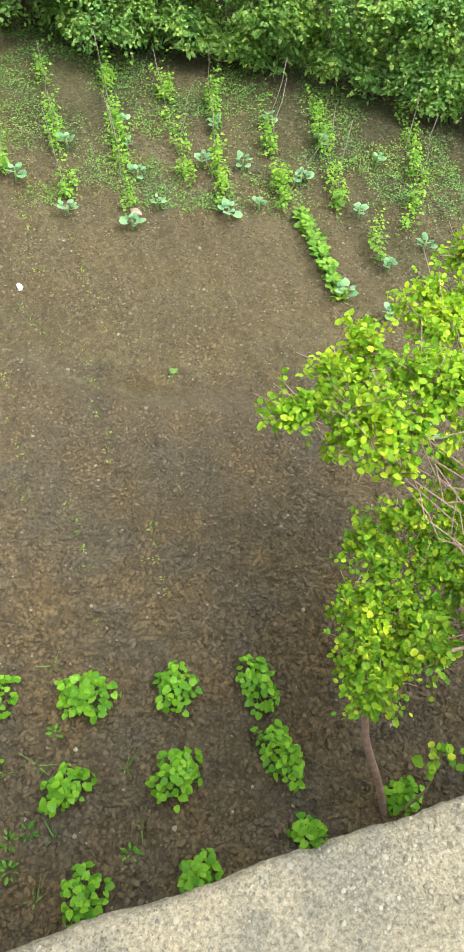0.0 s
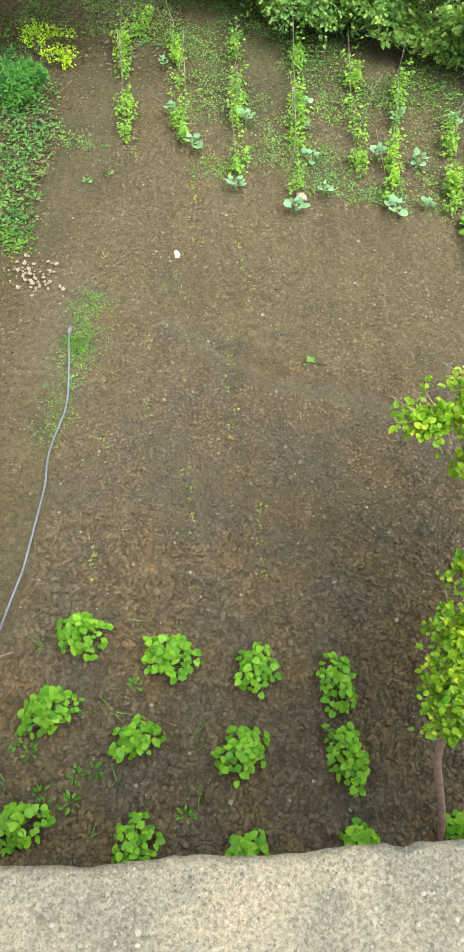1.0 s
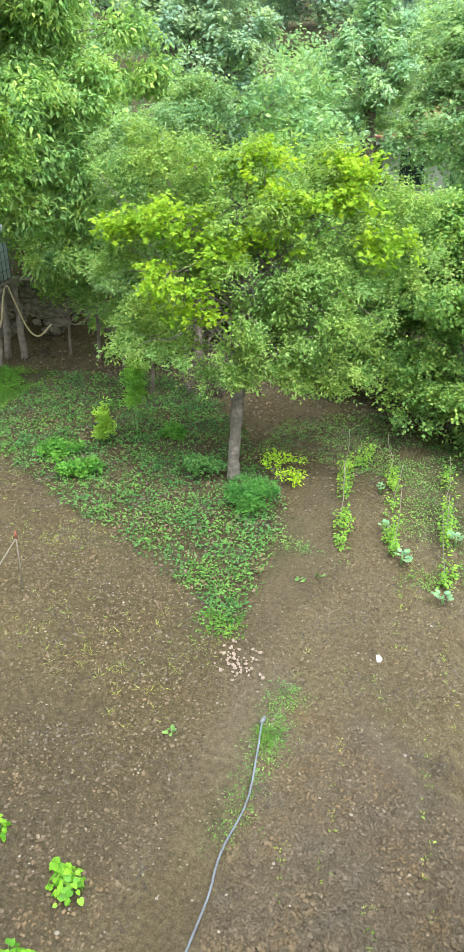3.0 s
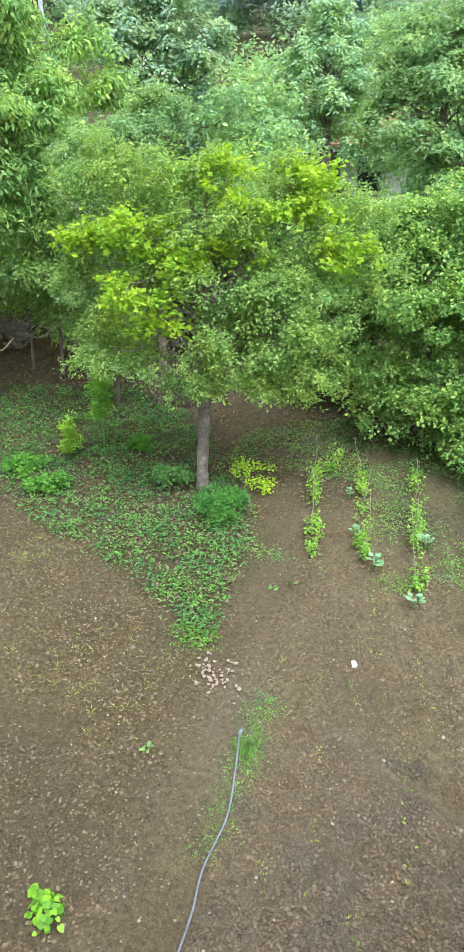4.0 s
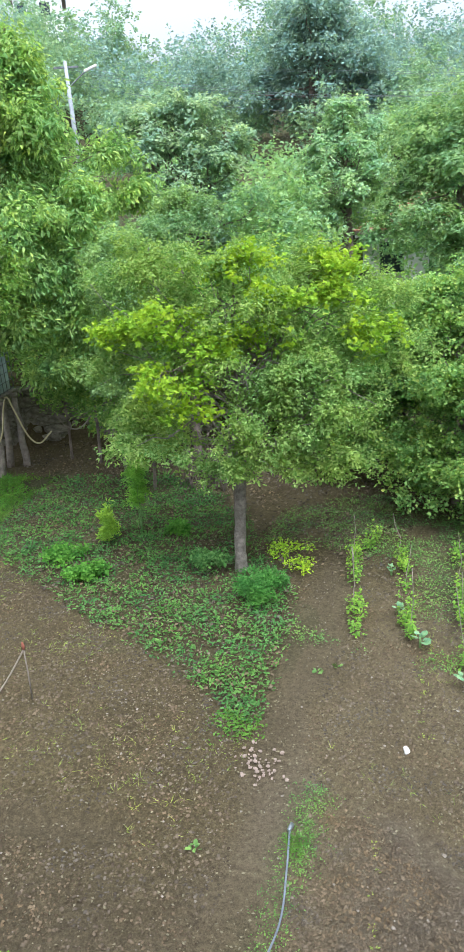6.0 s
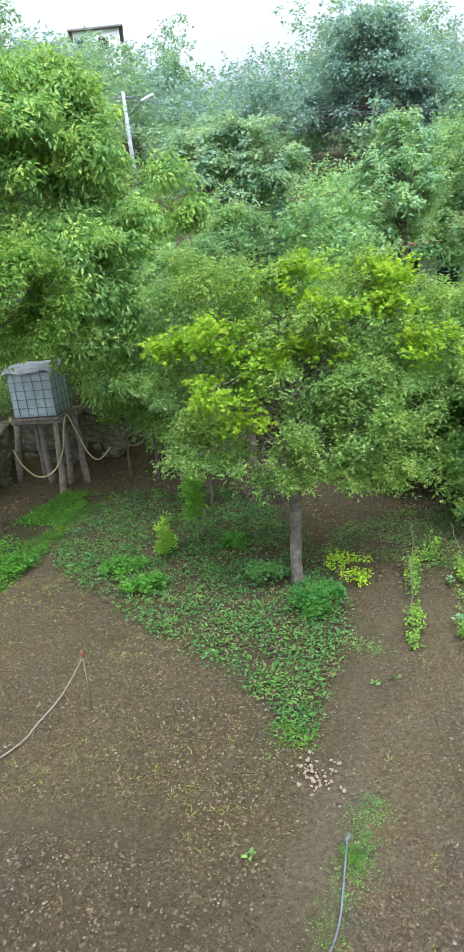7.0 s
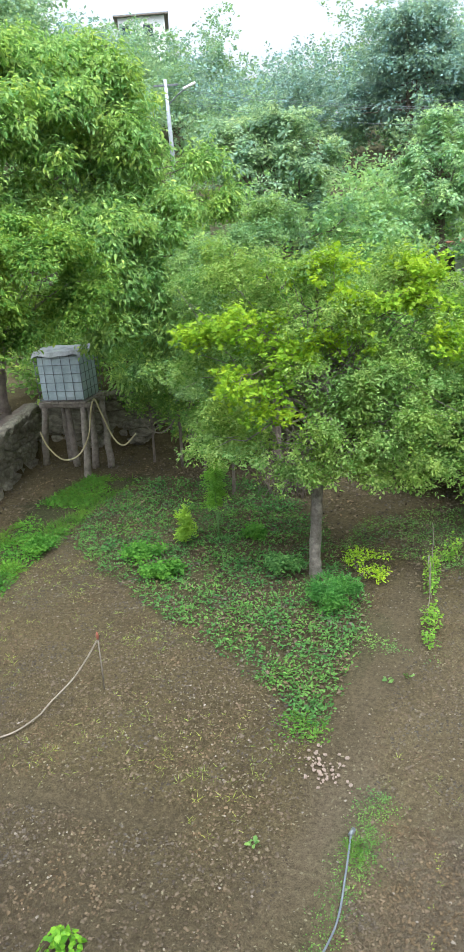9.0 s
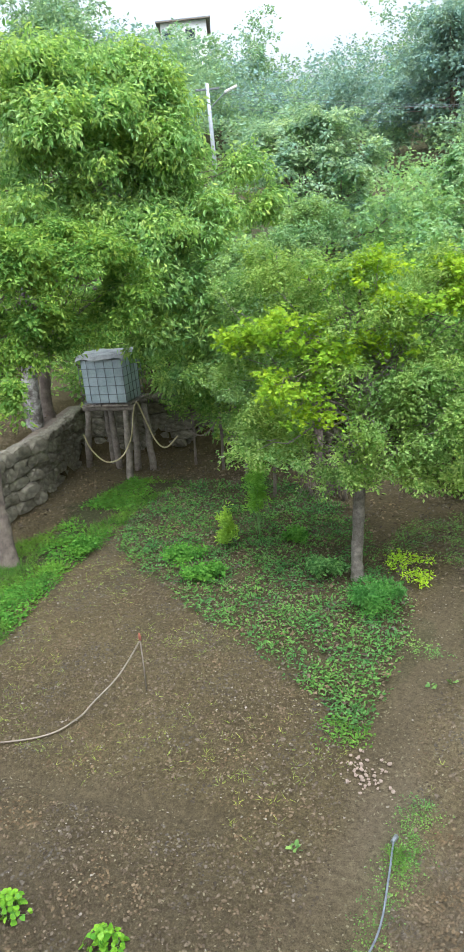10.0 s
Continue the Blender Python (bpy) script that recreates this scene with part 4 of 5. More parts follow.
    tree("walnut_tree", "tall walnut with drooping leaflets beside the water tank", "tree", (-12.62, 9.6, 1.05),
         [(.03, 0, -0.3, .16), (.0, .0, .5, .12), (.1, 0.1, 1.3, .1), (.3, .2, 2.2, .085), (.9, .6, 3.4, .07), (1.5, .9, 4.6, .05), (1.8, .8, 5.9, .03)],
         [(2.82, -1.29, 5.62, 1.16, 0.99, 0.79), (2.95, -0.26, 5.76, 1.22, 1.04, 0.72), (3.33, 0.39, 5.73, 0.67, 0.57, 0.56), (3.66, 0.69, 5.33, 0.39, 0.33, 0.45), (2.91, -1.49, 4.59, 1.03, 0.88, 1.03), (3.31, -0.17, 4.63, 1.24, 1.06, 1.03), (3.77, 0.52, 4.29, 0.68, 0.58, 0.82), (4.34, 1.73, 4.36, 0.57, 0.49, 0.32), (4.54, 1.88, 3.63, 0.57, 0.49, 0.4), (3.61, -0.16, 3.38, 1.17, 0.99, 0.85), (4.11, 0.81, 3.27, 0.93, 0.79, 0.82), (3.8, -0.26, 2.4, 1.0, 0.85, 0.68), (4.18, 0.34, 2.1, 0.8, 0.68, 0.8), (3.22, -1.14, 2.23, 0.67, 0.57, 0.36), (3.8, -0.54, 1.74, 0.57, 0.49, 0.36), (4.31, 0.19, 1.19, 0.64, 0.54, 0.58), (2.8, -1.94, 3.74, 0.71, 0.6, 0.61), (3.02, -0.91, 3.66, 0.95, 0.8, 0.74), (3.68, -0.1, 0.91, 0.38, 0.32, 0.43)],
         5200, 15, 0.105, 0.22, DROOP, CHERRY_LEAF, BARK, 25, 60, droop=0.9, girth=0.026)
    # thin saplings between the tank and the small orchard
    for x, y, h, seed in ((-9.75, 10.8, 0.95, 20), (-9.0, 10.75, 1.0, 27), (-8.1, 10.3, 0.9, 28), (-7.2, 9.9, 0.8, 29)):
        tree("elder_sapling", "thin sapling with bright green leaves near the wall", "sapling", (x, y, 0),
             [(0, 0, -.05, .03), (.05, 0, .9 * h, .025), (0, .05, 2.4 * h, .01)],
             [(0, 0, 1.9 * h, .6, .55, .6 * h), (.25, -.2, 1.3 * h, .5, .45, .4), (-.2, .1, 2.4 * h, .45, .4, .4)], 460, 13, 0.065, 0.13, OVAL, HAZEL_LEAF, BARK, seed, 10, group="saplings by the wall", girth=0.012)
    tree("leaning_tree", "slanting tree trunk with pale patches behind the wall", "tree", (-12.25, 8.9, 1.1),
         [(0, 0, -0.4, .19), (.05, .05, .8, .16), (.0, .2, 1.8, .13), (.2, .3, 3.2, .06)],
         [(.2, .3, 3.4, .9, .8, .6)], 160, 14, 0.12, 0.2, OVAL, CHERRY_LEAF, PATCHY_BARK, 26, 6, droop=0.8)


trees_near()


def trees_far():
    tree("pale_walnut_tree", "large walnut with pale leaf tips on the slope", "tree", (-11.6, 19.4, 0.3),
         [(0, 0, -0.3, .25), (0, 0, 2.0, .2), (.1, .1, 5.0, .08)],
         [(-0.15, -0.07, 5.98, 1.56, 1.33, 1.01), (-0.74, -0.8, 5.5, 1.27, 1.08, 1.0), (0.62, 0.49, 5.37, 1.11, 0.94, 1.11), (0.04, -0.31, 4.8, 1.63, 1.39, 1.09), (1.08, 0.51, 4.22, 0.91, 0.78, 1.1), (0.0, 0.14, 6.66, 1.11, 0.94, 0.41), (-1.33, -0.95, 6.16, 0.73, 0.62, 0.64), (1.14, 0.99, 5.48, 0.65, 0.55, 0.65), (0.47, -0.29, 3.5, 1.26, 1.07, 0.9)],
         2900, 8, 0.125, 0.22, OVAL, HAZED_WALNUT_LEAF, BARK, 41, 30, girth=0.05, whorl=True)
    tree("chestnut_tree", "rounded tree with grey-green, haze-paled leaves on the slope", "tree", (-8.1, 22.8, 0.9),
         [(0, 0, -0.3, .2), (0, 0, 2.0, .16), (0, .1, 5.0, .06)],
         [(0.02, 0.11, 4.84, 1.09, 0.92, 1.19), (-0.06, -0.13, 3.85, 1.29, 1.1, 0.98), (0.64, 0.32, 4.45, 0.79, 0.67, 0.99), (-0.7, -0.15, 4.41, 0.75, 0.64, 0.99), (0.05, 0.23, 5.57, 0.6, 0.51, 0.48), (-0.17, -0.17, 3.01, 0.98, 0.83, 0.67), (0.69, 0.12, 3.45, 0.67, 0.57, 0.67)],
         2300, 8, 0.115, 0.2, OVAL, HAZED_CHESTNUT_LEAF, BARK, 42, 20, girth=0.04, whorl=True)
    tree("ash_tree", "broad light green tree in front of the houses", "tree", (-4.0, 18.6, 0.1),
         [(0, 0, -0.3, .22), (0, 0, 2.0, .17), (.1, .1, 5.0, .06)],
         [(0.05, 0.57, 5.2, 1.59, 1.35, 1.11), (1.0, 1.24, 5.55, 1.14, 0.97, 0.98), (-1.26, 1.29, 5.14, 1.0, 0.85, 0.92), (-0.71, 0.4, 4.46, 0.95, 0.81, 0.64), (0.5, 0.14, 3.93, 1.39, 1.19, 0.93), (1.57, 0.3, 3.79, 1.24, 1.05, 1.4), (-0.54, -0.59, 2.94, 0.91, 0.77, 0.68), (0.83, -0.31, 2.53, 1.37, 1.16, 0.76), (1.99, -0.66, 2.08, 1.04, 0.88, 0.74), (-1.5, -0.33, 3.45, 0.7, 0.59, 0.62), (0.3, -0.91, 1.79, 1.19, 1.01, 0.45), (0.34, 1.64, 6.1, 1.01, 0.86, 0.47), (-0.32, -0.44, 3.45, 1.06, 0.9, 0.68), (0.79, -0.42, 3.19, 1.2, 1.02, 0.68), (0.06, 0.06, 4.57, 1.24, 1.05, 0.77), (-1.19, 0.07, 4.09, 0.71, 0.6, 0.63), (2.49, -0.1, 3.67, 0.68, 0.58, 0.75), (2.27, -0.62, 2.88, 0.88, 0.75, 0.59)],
         5400, 8, 0.115, 0.24, SIMPLE, HAZY_ASH_LEAF, BARK, 43, 14, girth=0.03, whorl=True)
    # hillside oak: its leaf colour includes painted haze
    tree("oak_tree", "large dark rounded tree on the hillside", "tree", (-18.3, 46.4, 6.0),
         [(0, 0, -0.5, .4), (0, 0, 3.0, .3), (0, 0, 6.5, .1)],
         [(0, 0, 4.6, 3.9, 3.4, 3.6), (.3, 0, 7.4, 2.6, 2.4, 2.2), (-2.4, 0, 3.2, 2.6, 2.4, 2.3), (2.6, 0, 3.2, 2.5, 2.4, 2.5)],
         3200, 11, 0.24, 0.45, SIMPLE, HAZED_DARK_LEAF, BARK, 44, 24, droop=0.5, girth=0.09)
    # scrub that fills the slope between garden and hill
    rs = np.random.RandomState(45)

    def woods(name, label, mat, spots, per_blob, per, leaf, spread, seed):
        rs2 = np.random.RandomState(seed)
        blobs = []
        for x, y, h, r in spots:
            z = float(terrain(np.array(x), np.array(y)))
            blobs += [(x, y, z + h * 0.55, r, r, h * 0.48), (x + r * 0.5, y - r * 0.3, z + h * 0.35, r * 0.75, r * 0.75, h * 0.34), (x - r * 0.5, y - r * 0.2, z + h * 0.38, r * 0.7, r * 0.7, h * 0.36)]
        arrays, _ = crown_arrays(rs2, SIMPLE, blobs, per_blob * len(blobs), per, leaf, spread, low=-0.4, hollow=0.7)
        tagged(part(name, solid(name, *arrays), mat), label, "woods", kind="stuff")

    def pick(n, s0, s1, w, hlo, hhi, gap=None):
        out = []
        while len(out) < n:
            s, c = rs.uniform(s0, s1), rs.uniform(-w * 0.9, w * 0.62)
            x, y = -0.42 * s + 0.907 * c * s, 0.907 * s + 0.42 * c * s
            if gap and any((x - gx) ** 2 + (y - gy) ** 2 < gr * gr for gx, gy, gr in gap):
                continue
            h = rs.uniform(hlo, hhi)
            out.append((x, y, h, h * rs.uniform(0.36, 0.5)))
        return out

    keep = [(-27, 35, 4.0), (-11, 10, 4.0), (-8.5, 7, 4), (-3, 27.5, 4.5), (-3, 36, 5), (-13.2, 10.6, 3.5)]
    woods("scrub", "tangled green scrub between the garden and the slope", HAZEL_LEAF, [(-12.4, 10.9, 2.2, 0.9), (-11.9, 11.5, 2.2, 0.9), (-11.1, 11.8, 2.0, 0.9), (-13.5, 11.2, 1.6, 0.8), (-10.3, 12.0, 1.8, 0.8), (-9.6, 13.6, 2.6, 1.1), (-11.3, 13.9, 2.8, 1.2), (-12.9, 13.6, 2.4, 1.1), (-8.1, 14.2, 3.0, 1.3), (-14.8, 13.4, 2.4, 1.1), (-6.5, 13.2, 2.8, 1.2), (-5.0, 12.8, 2.6, 1.1), (-9.3, 11.7, 1.3, 0.6), (-8.0, 11.6, 1.2, 0.6), (-10.9, 12.75, 1.9, 0.8), (-12.2, 12.5, 1.8, 0.8), (-9.4, 13.2, 2.0, 0.9), (-7.6, 12.6, 1.8, 0.9)] + pick(32, 13.2, 19, 0.75, 2.0, 3.3, keep), 46, 13, 0.12, 0.22, 46)
    woods("slope_scrub", "light green bushes and young trees on the slope", HAZY_SLOPE_LEAF, [(-7.1, 19.9, 1.5, 0.9), (-6.1, 19.1, 1.5, 0.9), (-4.1, 16.1, 2.6, 1.2), (-3.4, 16.2, 2.8, 1.3), (-7.5, 18.6, 1.5, 0.9), (-8.5, 18.2, 2.4, 1.2), (-9.4, 19.5, 3.4, 1.2), (-9.2, 21.2, 3.2, 1.3), (-6.0, 24.8, 3.6, 1.5), (-7.3, 26.4, 3.0, 1.4), (-4.4, 23.6, 3.3, 1.4), (-2.4, 24.2, 2.8, 1.3), (-22, 28, 1.5, 1.2), (-25, 32.5, 1.6, 1.3), (-19, 24, 1.6, 1.2), (-27.5, 33.3, 1.5, 1.2), (-24.5, 29, 1.4, 1.2)] + pick(36, 21, 34, 0.75, 2.2, 4.2, keep + [(-14.5, 31, 5), (-18, 23, 3.0), (-21.5, 27.5, 3.5), (-25, 32, 3.5)]), 48, 14, 0.16, 0.31, 47)
    # the pale green of these two woods is haze put into the leaves
    woods("hill_woods", "mixed green woods on the hillside, leaves paled for haze", HAZED_FAR_LEAF, pick(110, 38, 75, 0.8, 3.5, 5.5, keep + [(-16, 37, 6), (-5, 70, 6)]), 26, 13, 0.29, 0.54, 48)
    woods("left_woods", "tall green woods on the steep side of the hill", HAZED_FAR_LEAF, [(-46 - 3.5 * k, 42 - 3.5 * k, 10.5, 3.6) for k in range(4)] + [(-38 - 3 * k, 48 - 4 * k + 6 * (k % 2), 7.6 if k < 2 else 10.5, 3.2) for k in range(8)] + [(-44 - 2.5 * k, 62 - 3 * k, 7.0, 2.8) for k in range(5)] + [(-43, 61.5, 11.6, 2.2), (-41.5, 63, 9.0, 2.4), (-32.8, 67.5, 10.5, 2.8), (-30, 68.8, 11.2, 2.8), (-26.2, 70.3, 11.0, 3.0), (-22.5, 71.5, 11.0, 3.0)], 75, 13, 0.32, 0.55, 50)
    # grove and ridge: blue haze comes from the leaf colour
    woods("dark_grove", "dark tall trees beside the hillside oak", HAZED_DARK_LEAF, [(-27, 52, 8.0, 3.0), (-24, 57, 9.0, 3.2), (-31, 57, 7.5, 3.0), (-14, 58, 7.5, 2.8), (-9, 60, 7.0, 2.8), (-20, 62, 9.0, 3.2), (-4, 62, 7.0, 2.8), (1, 64, 6.5, 2.6)], 70, 13, 0.28, 0.5, 52)
    woods("ridge_woods", "dark woods along the ridge of the hill", HAZED_DARK_LEAF, pick(135, 60, 112, 0.85, 5.2, 8.2, [(-6, 70, 7)]), 20, 11, 0.4, 0.66, 49)


trees_far()


def side_tree():
    """The young plum tree that grows beside the parapet."""
    rs = np.random.RandomState(61)
    root = thing("plum_tree", (1.19, 0.9, 0), "young plum tree with glossy yellow-green leaves and slim trunk", "tree")
    inv = Matrix.Translation((-1.19, -0.9, 0))
    trunk = smooth_line([(0, 0, -0.05), (-.1, .08, .3), (-.28, .24, .85), (-.2, .4, 1.15), (.35, .6, 1.5), (0.62, 1.70, 2.0)], 5)
    pieces = [tube_arrays(trunk, np.interp(np.arange(len(trunk)), [0, 11, 16, len(trunk)], [0.024, 0.019, 0.009, 0.006]), 10)]
    # bough ends, from the lower mass to the long upper boughs
    ends = [(0.76, 1.75, 1.30), (0.88, 2.00, 1.35), (1.07, 2.12, 1.40), (1.27, 2.28, 1.33), (1.43, 2.45, 1.38), (1.00, 1.86, 1.30), (1.21, 2.01, 1.35), (1.39, 2.17, 1.40), (0.85, 1.59, 1.33), (1.03, 1.63, 1.38), (1.23, 1.77, 1.30), (1.40, 1.95, 1.35), (0.80, 1.35, 1.40), (0.94, 1.41, 1.33), (1.12, 1.48, 1.38), (1.29, 1.61, 1.30), (0.74, 1.16, 1.35), (0.80, 1.12, 1.40), (0.95, 1.27, 1.33), (1.13, 1.36, 1.38), (1.27, 1.42, 1.30), (1.50, 1.88, 1.35), (1.46, 1.55, 1.40),
            (0.27, 2.16, 2.10), (0.35, 2.18, 2.15), (0.45, 2.32, 2.20), (0.55, 2.40, 2.12), (0.58, 2.21, 2.17), (0.63, 2.08, 2.10), (0.67, 2.00, 2.15), (0.64, 2.62, 2.20), (0.78, 2.51, 2.12), (0.78, 2.28, 2.17), (0.91, 2.40, 2.10), (0.96, 2.81, 2.15), (1.04, 2.56, 2.20), (1.17, 3.20, 2.12), (1.19, 2.92, 2.17), (1.36, 3.47, 2.10), (1.22, 2.58, 2.15), (1.01, 2.33, 2.20), (1.34, 3.07, 2.12), (1.22, 2.42, 2.17), (0.80, 2.21, 2.10), (1.37, 2.75, 2.15), (1.52, 3.33, 2.20),
            (1.61, 2.83, 2.10), (1.67, 2.47, 2.05), (1.77, 3.21, 2.10), (1.85, 2.67, 2.10), (1.50, 2.35, 2.00), (1.54, 2.11, 1.85), (1.62, 1.87, 1.80), (1.74, 2.21, 2.00), (1.45, 2.54, 2.12), (1.49, 2.33, 1.80)]
    young = []
    pos, axis, face, size = [], [], [], []
    for ex, ey, ez in ends:
        e = np.array([ex - 1.19, ey - 0.9, ez])
        cut = 0.62 if ez < 1.7 else 0.95
        a = trunk[int(np.clip(cut * rs.uniform(0.8, 1.0), 0, 1) * (len(trunk) - 1))]
        bough = wander(rs, a, e, 0.06, 9)
        pieces.append(tube_arrays(bough, np.linspace(0.0045, 0.002, 9), 6))
        for side in range(20):
            s = rs.uniform(0.82, 1.0)
            p = bough[int(s * 8)]
            tip = p + rs.normal(size=3) * [0.06, 0.06, 0.05]
            twig = wander(rs, p, tip, 0.01, 4)
            pieces.append(tube_arrays(twig, np.linspace(0.003, 0.0015, 4), 4))
            for k in range(16):
                q = twig[rs.randint(1, 4)] + rs.normal(size=3) * 0.018
                out = unit(rs.normal(size=3) + (tip - p) * 6)
                young.append(ez > 1.7)
                pos.append(q)
                axis.append(out + [0, 0, -0.1])
                face.append(np.array([0, 0, 1.0]) + rs.normal(size=3) * 0.45)
                size.append(rs.uniform(0.021, 0.043))
    part("trunk", solid("trunk", *joined(pieces), smooth=True), RED_BARK, root, "slim reddish-brown trunk and twigs")
    axis, face = np.array(axis), unit(np.array(face))
    young, pos, size = np.array(young), np.array(pos), np.array(size)
    part("crown", solid("crown", *leaf_arrays(ROUND, pos[~young], axis[~young], face[~young], size[~young])), PLUM_LEAF, root)
    part("upper_crown", solid("upper_crown", *leaf_arrays(ROUND, pos[young], axis[young], face[young], size[young])), YOUNG_PLUM_LEAF, root, "fresh yellow shoots at the top")
    # low sprig beside the parapet
    sprig = thing("plum_sprig", (1.25, 0.9, 0), "short plum sucker with fresh yellow-green leaves", "sapling")
    stem = smooth_line([(0, 0, -0.03), (.03, .02, .5), (-.05, .03, 1.0)], 4)
    part("stem", tube("stem", stem, np.linspace(0.008, 0.003, len(stem)), 6), RED_BARK, sprig)
    n = 26
    p = np.array([-0.06, 0.03, 1.0]) + rs.normal(size=(n, 3)) * [0.055, 0.03, 0.03]
    ax = rs.normal(size=(n, 3)) * [1, 1, 0.3]
    part("leaves", solid("leaves", *leaf_arrays(ROUND, p, ax, unit(np.array([[0, 0, 1.0]]) + rs.normal(size=(n, 3)) * 0.3), rs.uniform(0.035, 0.06, n))), PLUM_LEAF, sprig)


side_tree()


# ---- vegetables ----
def leaf_mesh(name, shape, mat, cup=0.0, wave=0.0):
    v = np.array(shape[0], float)
    v[:, 2] += cup * (v[:, 0] ** 2 + v[:, 1] ** 2)
    me = solid(name, v, shape[1], smooth=True)
    me.materials.append(mat)
    return me


BEAN = leaf_mesh("leaf", HEART, BEAN_LEAF, -0.12)
STEM_GREEN = surface("green_stem", [(0.3, (0.10, 0.2, 0.05)), (0.7, (0.2, 0.32, 0.1))], 20)


def leaf_pose(p, axis, face, size):
    axis = unit(np.array(axis, float))
    side = unit(np.cross(face, axis))
    up = np.cross(axis, side)
    m = Matrix([[axis[0] * size, side[0] * size, up[0] * size, p[0]], [axis[1] * size, side[1] * size, up[1] * size, p[1]], [axis[2] * size, side[2] * size, up[2] * size, p[2]], [0, 0, 0, 1]])
    return m


def bean_bush(x, y, r, h, seed, count=62, long=1.0, turn=0.0):
    rs = np.random.RandomState(seed)
    root = thing("bean_bush", (x, y, 0.0), "bushy bright green bean plant in tilled soil", "bean plant", "bean plants in the bed")
    pieces = []
    c, s = math.cos(turn), math.sin(turn)
    lobe, lobe2 = rs.uniform(0, 6.28, 2)
    for k in range(count):
        a, u = rs.uniform(0, 6.283), ((k + 0.5) / count) ** 0.6
        reach = r * u * (1.02 + 0.17 * math.sin(2 * a + lobe) + 0.17 * math.sin(5 * a + lobe2))
        lx, ly = reach * math.cos(a) * long, reach * math.sin(a) * 0.85
        px, py = lx * c - ly * s, lx * s + ly * c
        z = h * (0.95 - 0.62 * u ** 2) * rs.uniform(0.62, 1.15)
        out = np.array([px, py, 0]) / (r + 1e-6)
        face = unit(out * 0.5 + [0, 0, 1.0] + rs.normal(size=3) * 0.36)
        axis = out * 1.0 + rs.normal(size=3) * [0.5, 0.5, 0.1] - [0, 0, 0.25 * u]
        axis = axis - face * (axis @ face)
        size = rs.uniform(0.03, 0.056)
        back = unit(axis) * size * 0.3
        part("leaf", BEAN, None, root, at=leaf_pose((px - back[0], py - back[1], z - back[2]), axis, face, size))
        if k % 4 == 0:
            pieces.append(tube_arrays(wander(rs, (px * 0.15, py * 0.15, -0.02), (px, py, z), 0.01, 4), np.linspace(0.004, 0.002, 4), 4))
    part("stem", solid("stem", *joined(pieces), smooth=True), STEM_GREEN, root)
    return root


def beans():
    spots = [(-1.12, 1.52, .165, .26, 62, 1.0), (-0.56, 1.52, .17, .27, 66, 1.05), (-0.03, 1.58, .14, .22, 48, 1.2), (0.46, 1.61, .15, .24, 52, 1.3),
             (-1.16, 1.03, .165, .26, 58, 1.0), (-0.62, 1.0, .135, .22, 46, 1.1), (-0.01, 1.07, .165, .26, 62, 1.0), (0.59, 1.2, .15, .24, 54, 1.2),
             (-1.1, 0.4, .16, .25, 56, 1.1), (-0.46, 0.47, .145, .22, 44, 1.2), (0.13, 0.58, .12, .2, 36, 1.0), (0.73, 0.79, .1, .18, 28, 1.0), (1.28, 0.98, .12, .2, 34, 1.0),
             (-2.58, 2.12, .125, .2, 34, 1.2), (-2.5, 1.5, .17, .26, 58, 1.2), (-3.34, 2.17, .13, .22, 36, 1.0), (-4.14, 2.0, .14, .22, 38, 1.0), (-2.75, 2.2, .05, .1, 8, 1.0)]
    for k, (x, y, r, h, n, lng) in enumerate(spots):
        bean_bush(x, y, r * 0.93, h, 100 + k, int(n * 2.5), lng, 2.0 if lng > 1.15 else 0.5)


beans()

CABB = ([(0, .06, 0), (0, -.06, 0), (.35, 0, .0), (.3, .3, .08), (.3, -.3, .08), (.65, .38, .03), (.65, -.38, .03), (.7, 0, .05), (.95, .22, -.06), (.95, -.22, -.06), (1.05, 0, -.04)],
        [(2, 7, 5, 3), (2, 4, 6, 7), (7, 10, 8, 5), (7, 6, 9, 10)])
CABBAGE = leaf_mesh("leaf", CABB, CABBAGE_LEAF, 0.08)


def cabbage(x, y, r, seed):
    rs = np.random.RandomState(seed)
    root = thing("cabbage", (x, y, 0.02), "young grey-green cabbage plant between bean rows", "cabbage", "cabbages between the rows")
    n = 12
    for k in range(n):
        a = k * 2.4 + rs.uniform(-0.8, 0.8)
        u = 1 - k / n
        out = np.array([math.cos(a), math.sin(a), rs.uniform(-0.1, 0.5) + 0.8 * (1 - u)])
        face = np.array([-math.cos(a) * 0.5, -math.sin(a) * 0.5, 1.0]) + rs.normal(size=3) * 0.25
        axis = out - unit(face) * (out @ unit(face))
        part("leaf", CABBAGE, None, root, at=leaf_pose((0.15 * r * math.cos(a), 0.15 * r * math.sin(a), 0.05 + 0.06 * (1 - u)), axis, face, r * (0.5 + 0.5 * u) * rs.uniform(0.6, 1.2)))
    stem = tube("stem", [(0, 0, -0.04), (0, 0, 0.04), (0, 0, 0.1)], [0.014, 0.014, 0.008], 6)
    part("stem", stem, STEM_GREEN, root)


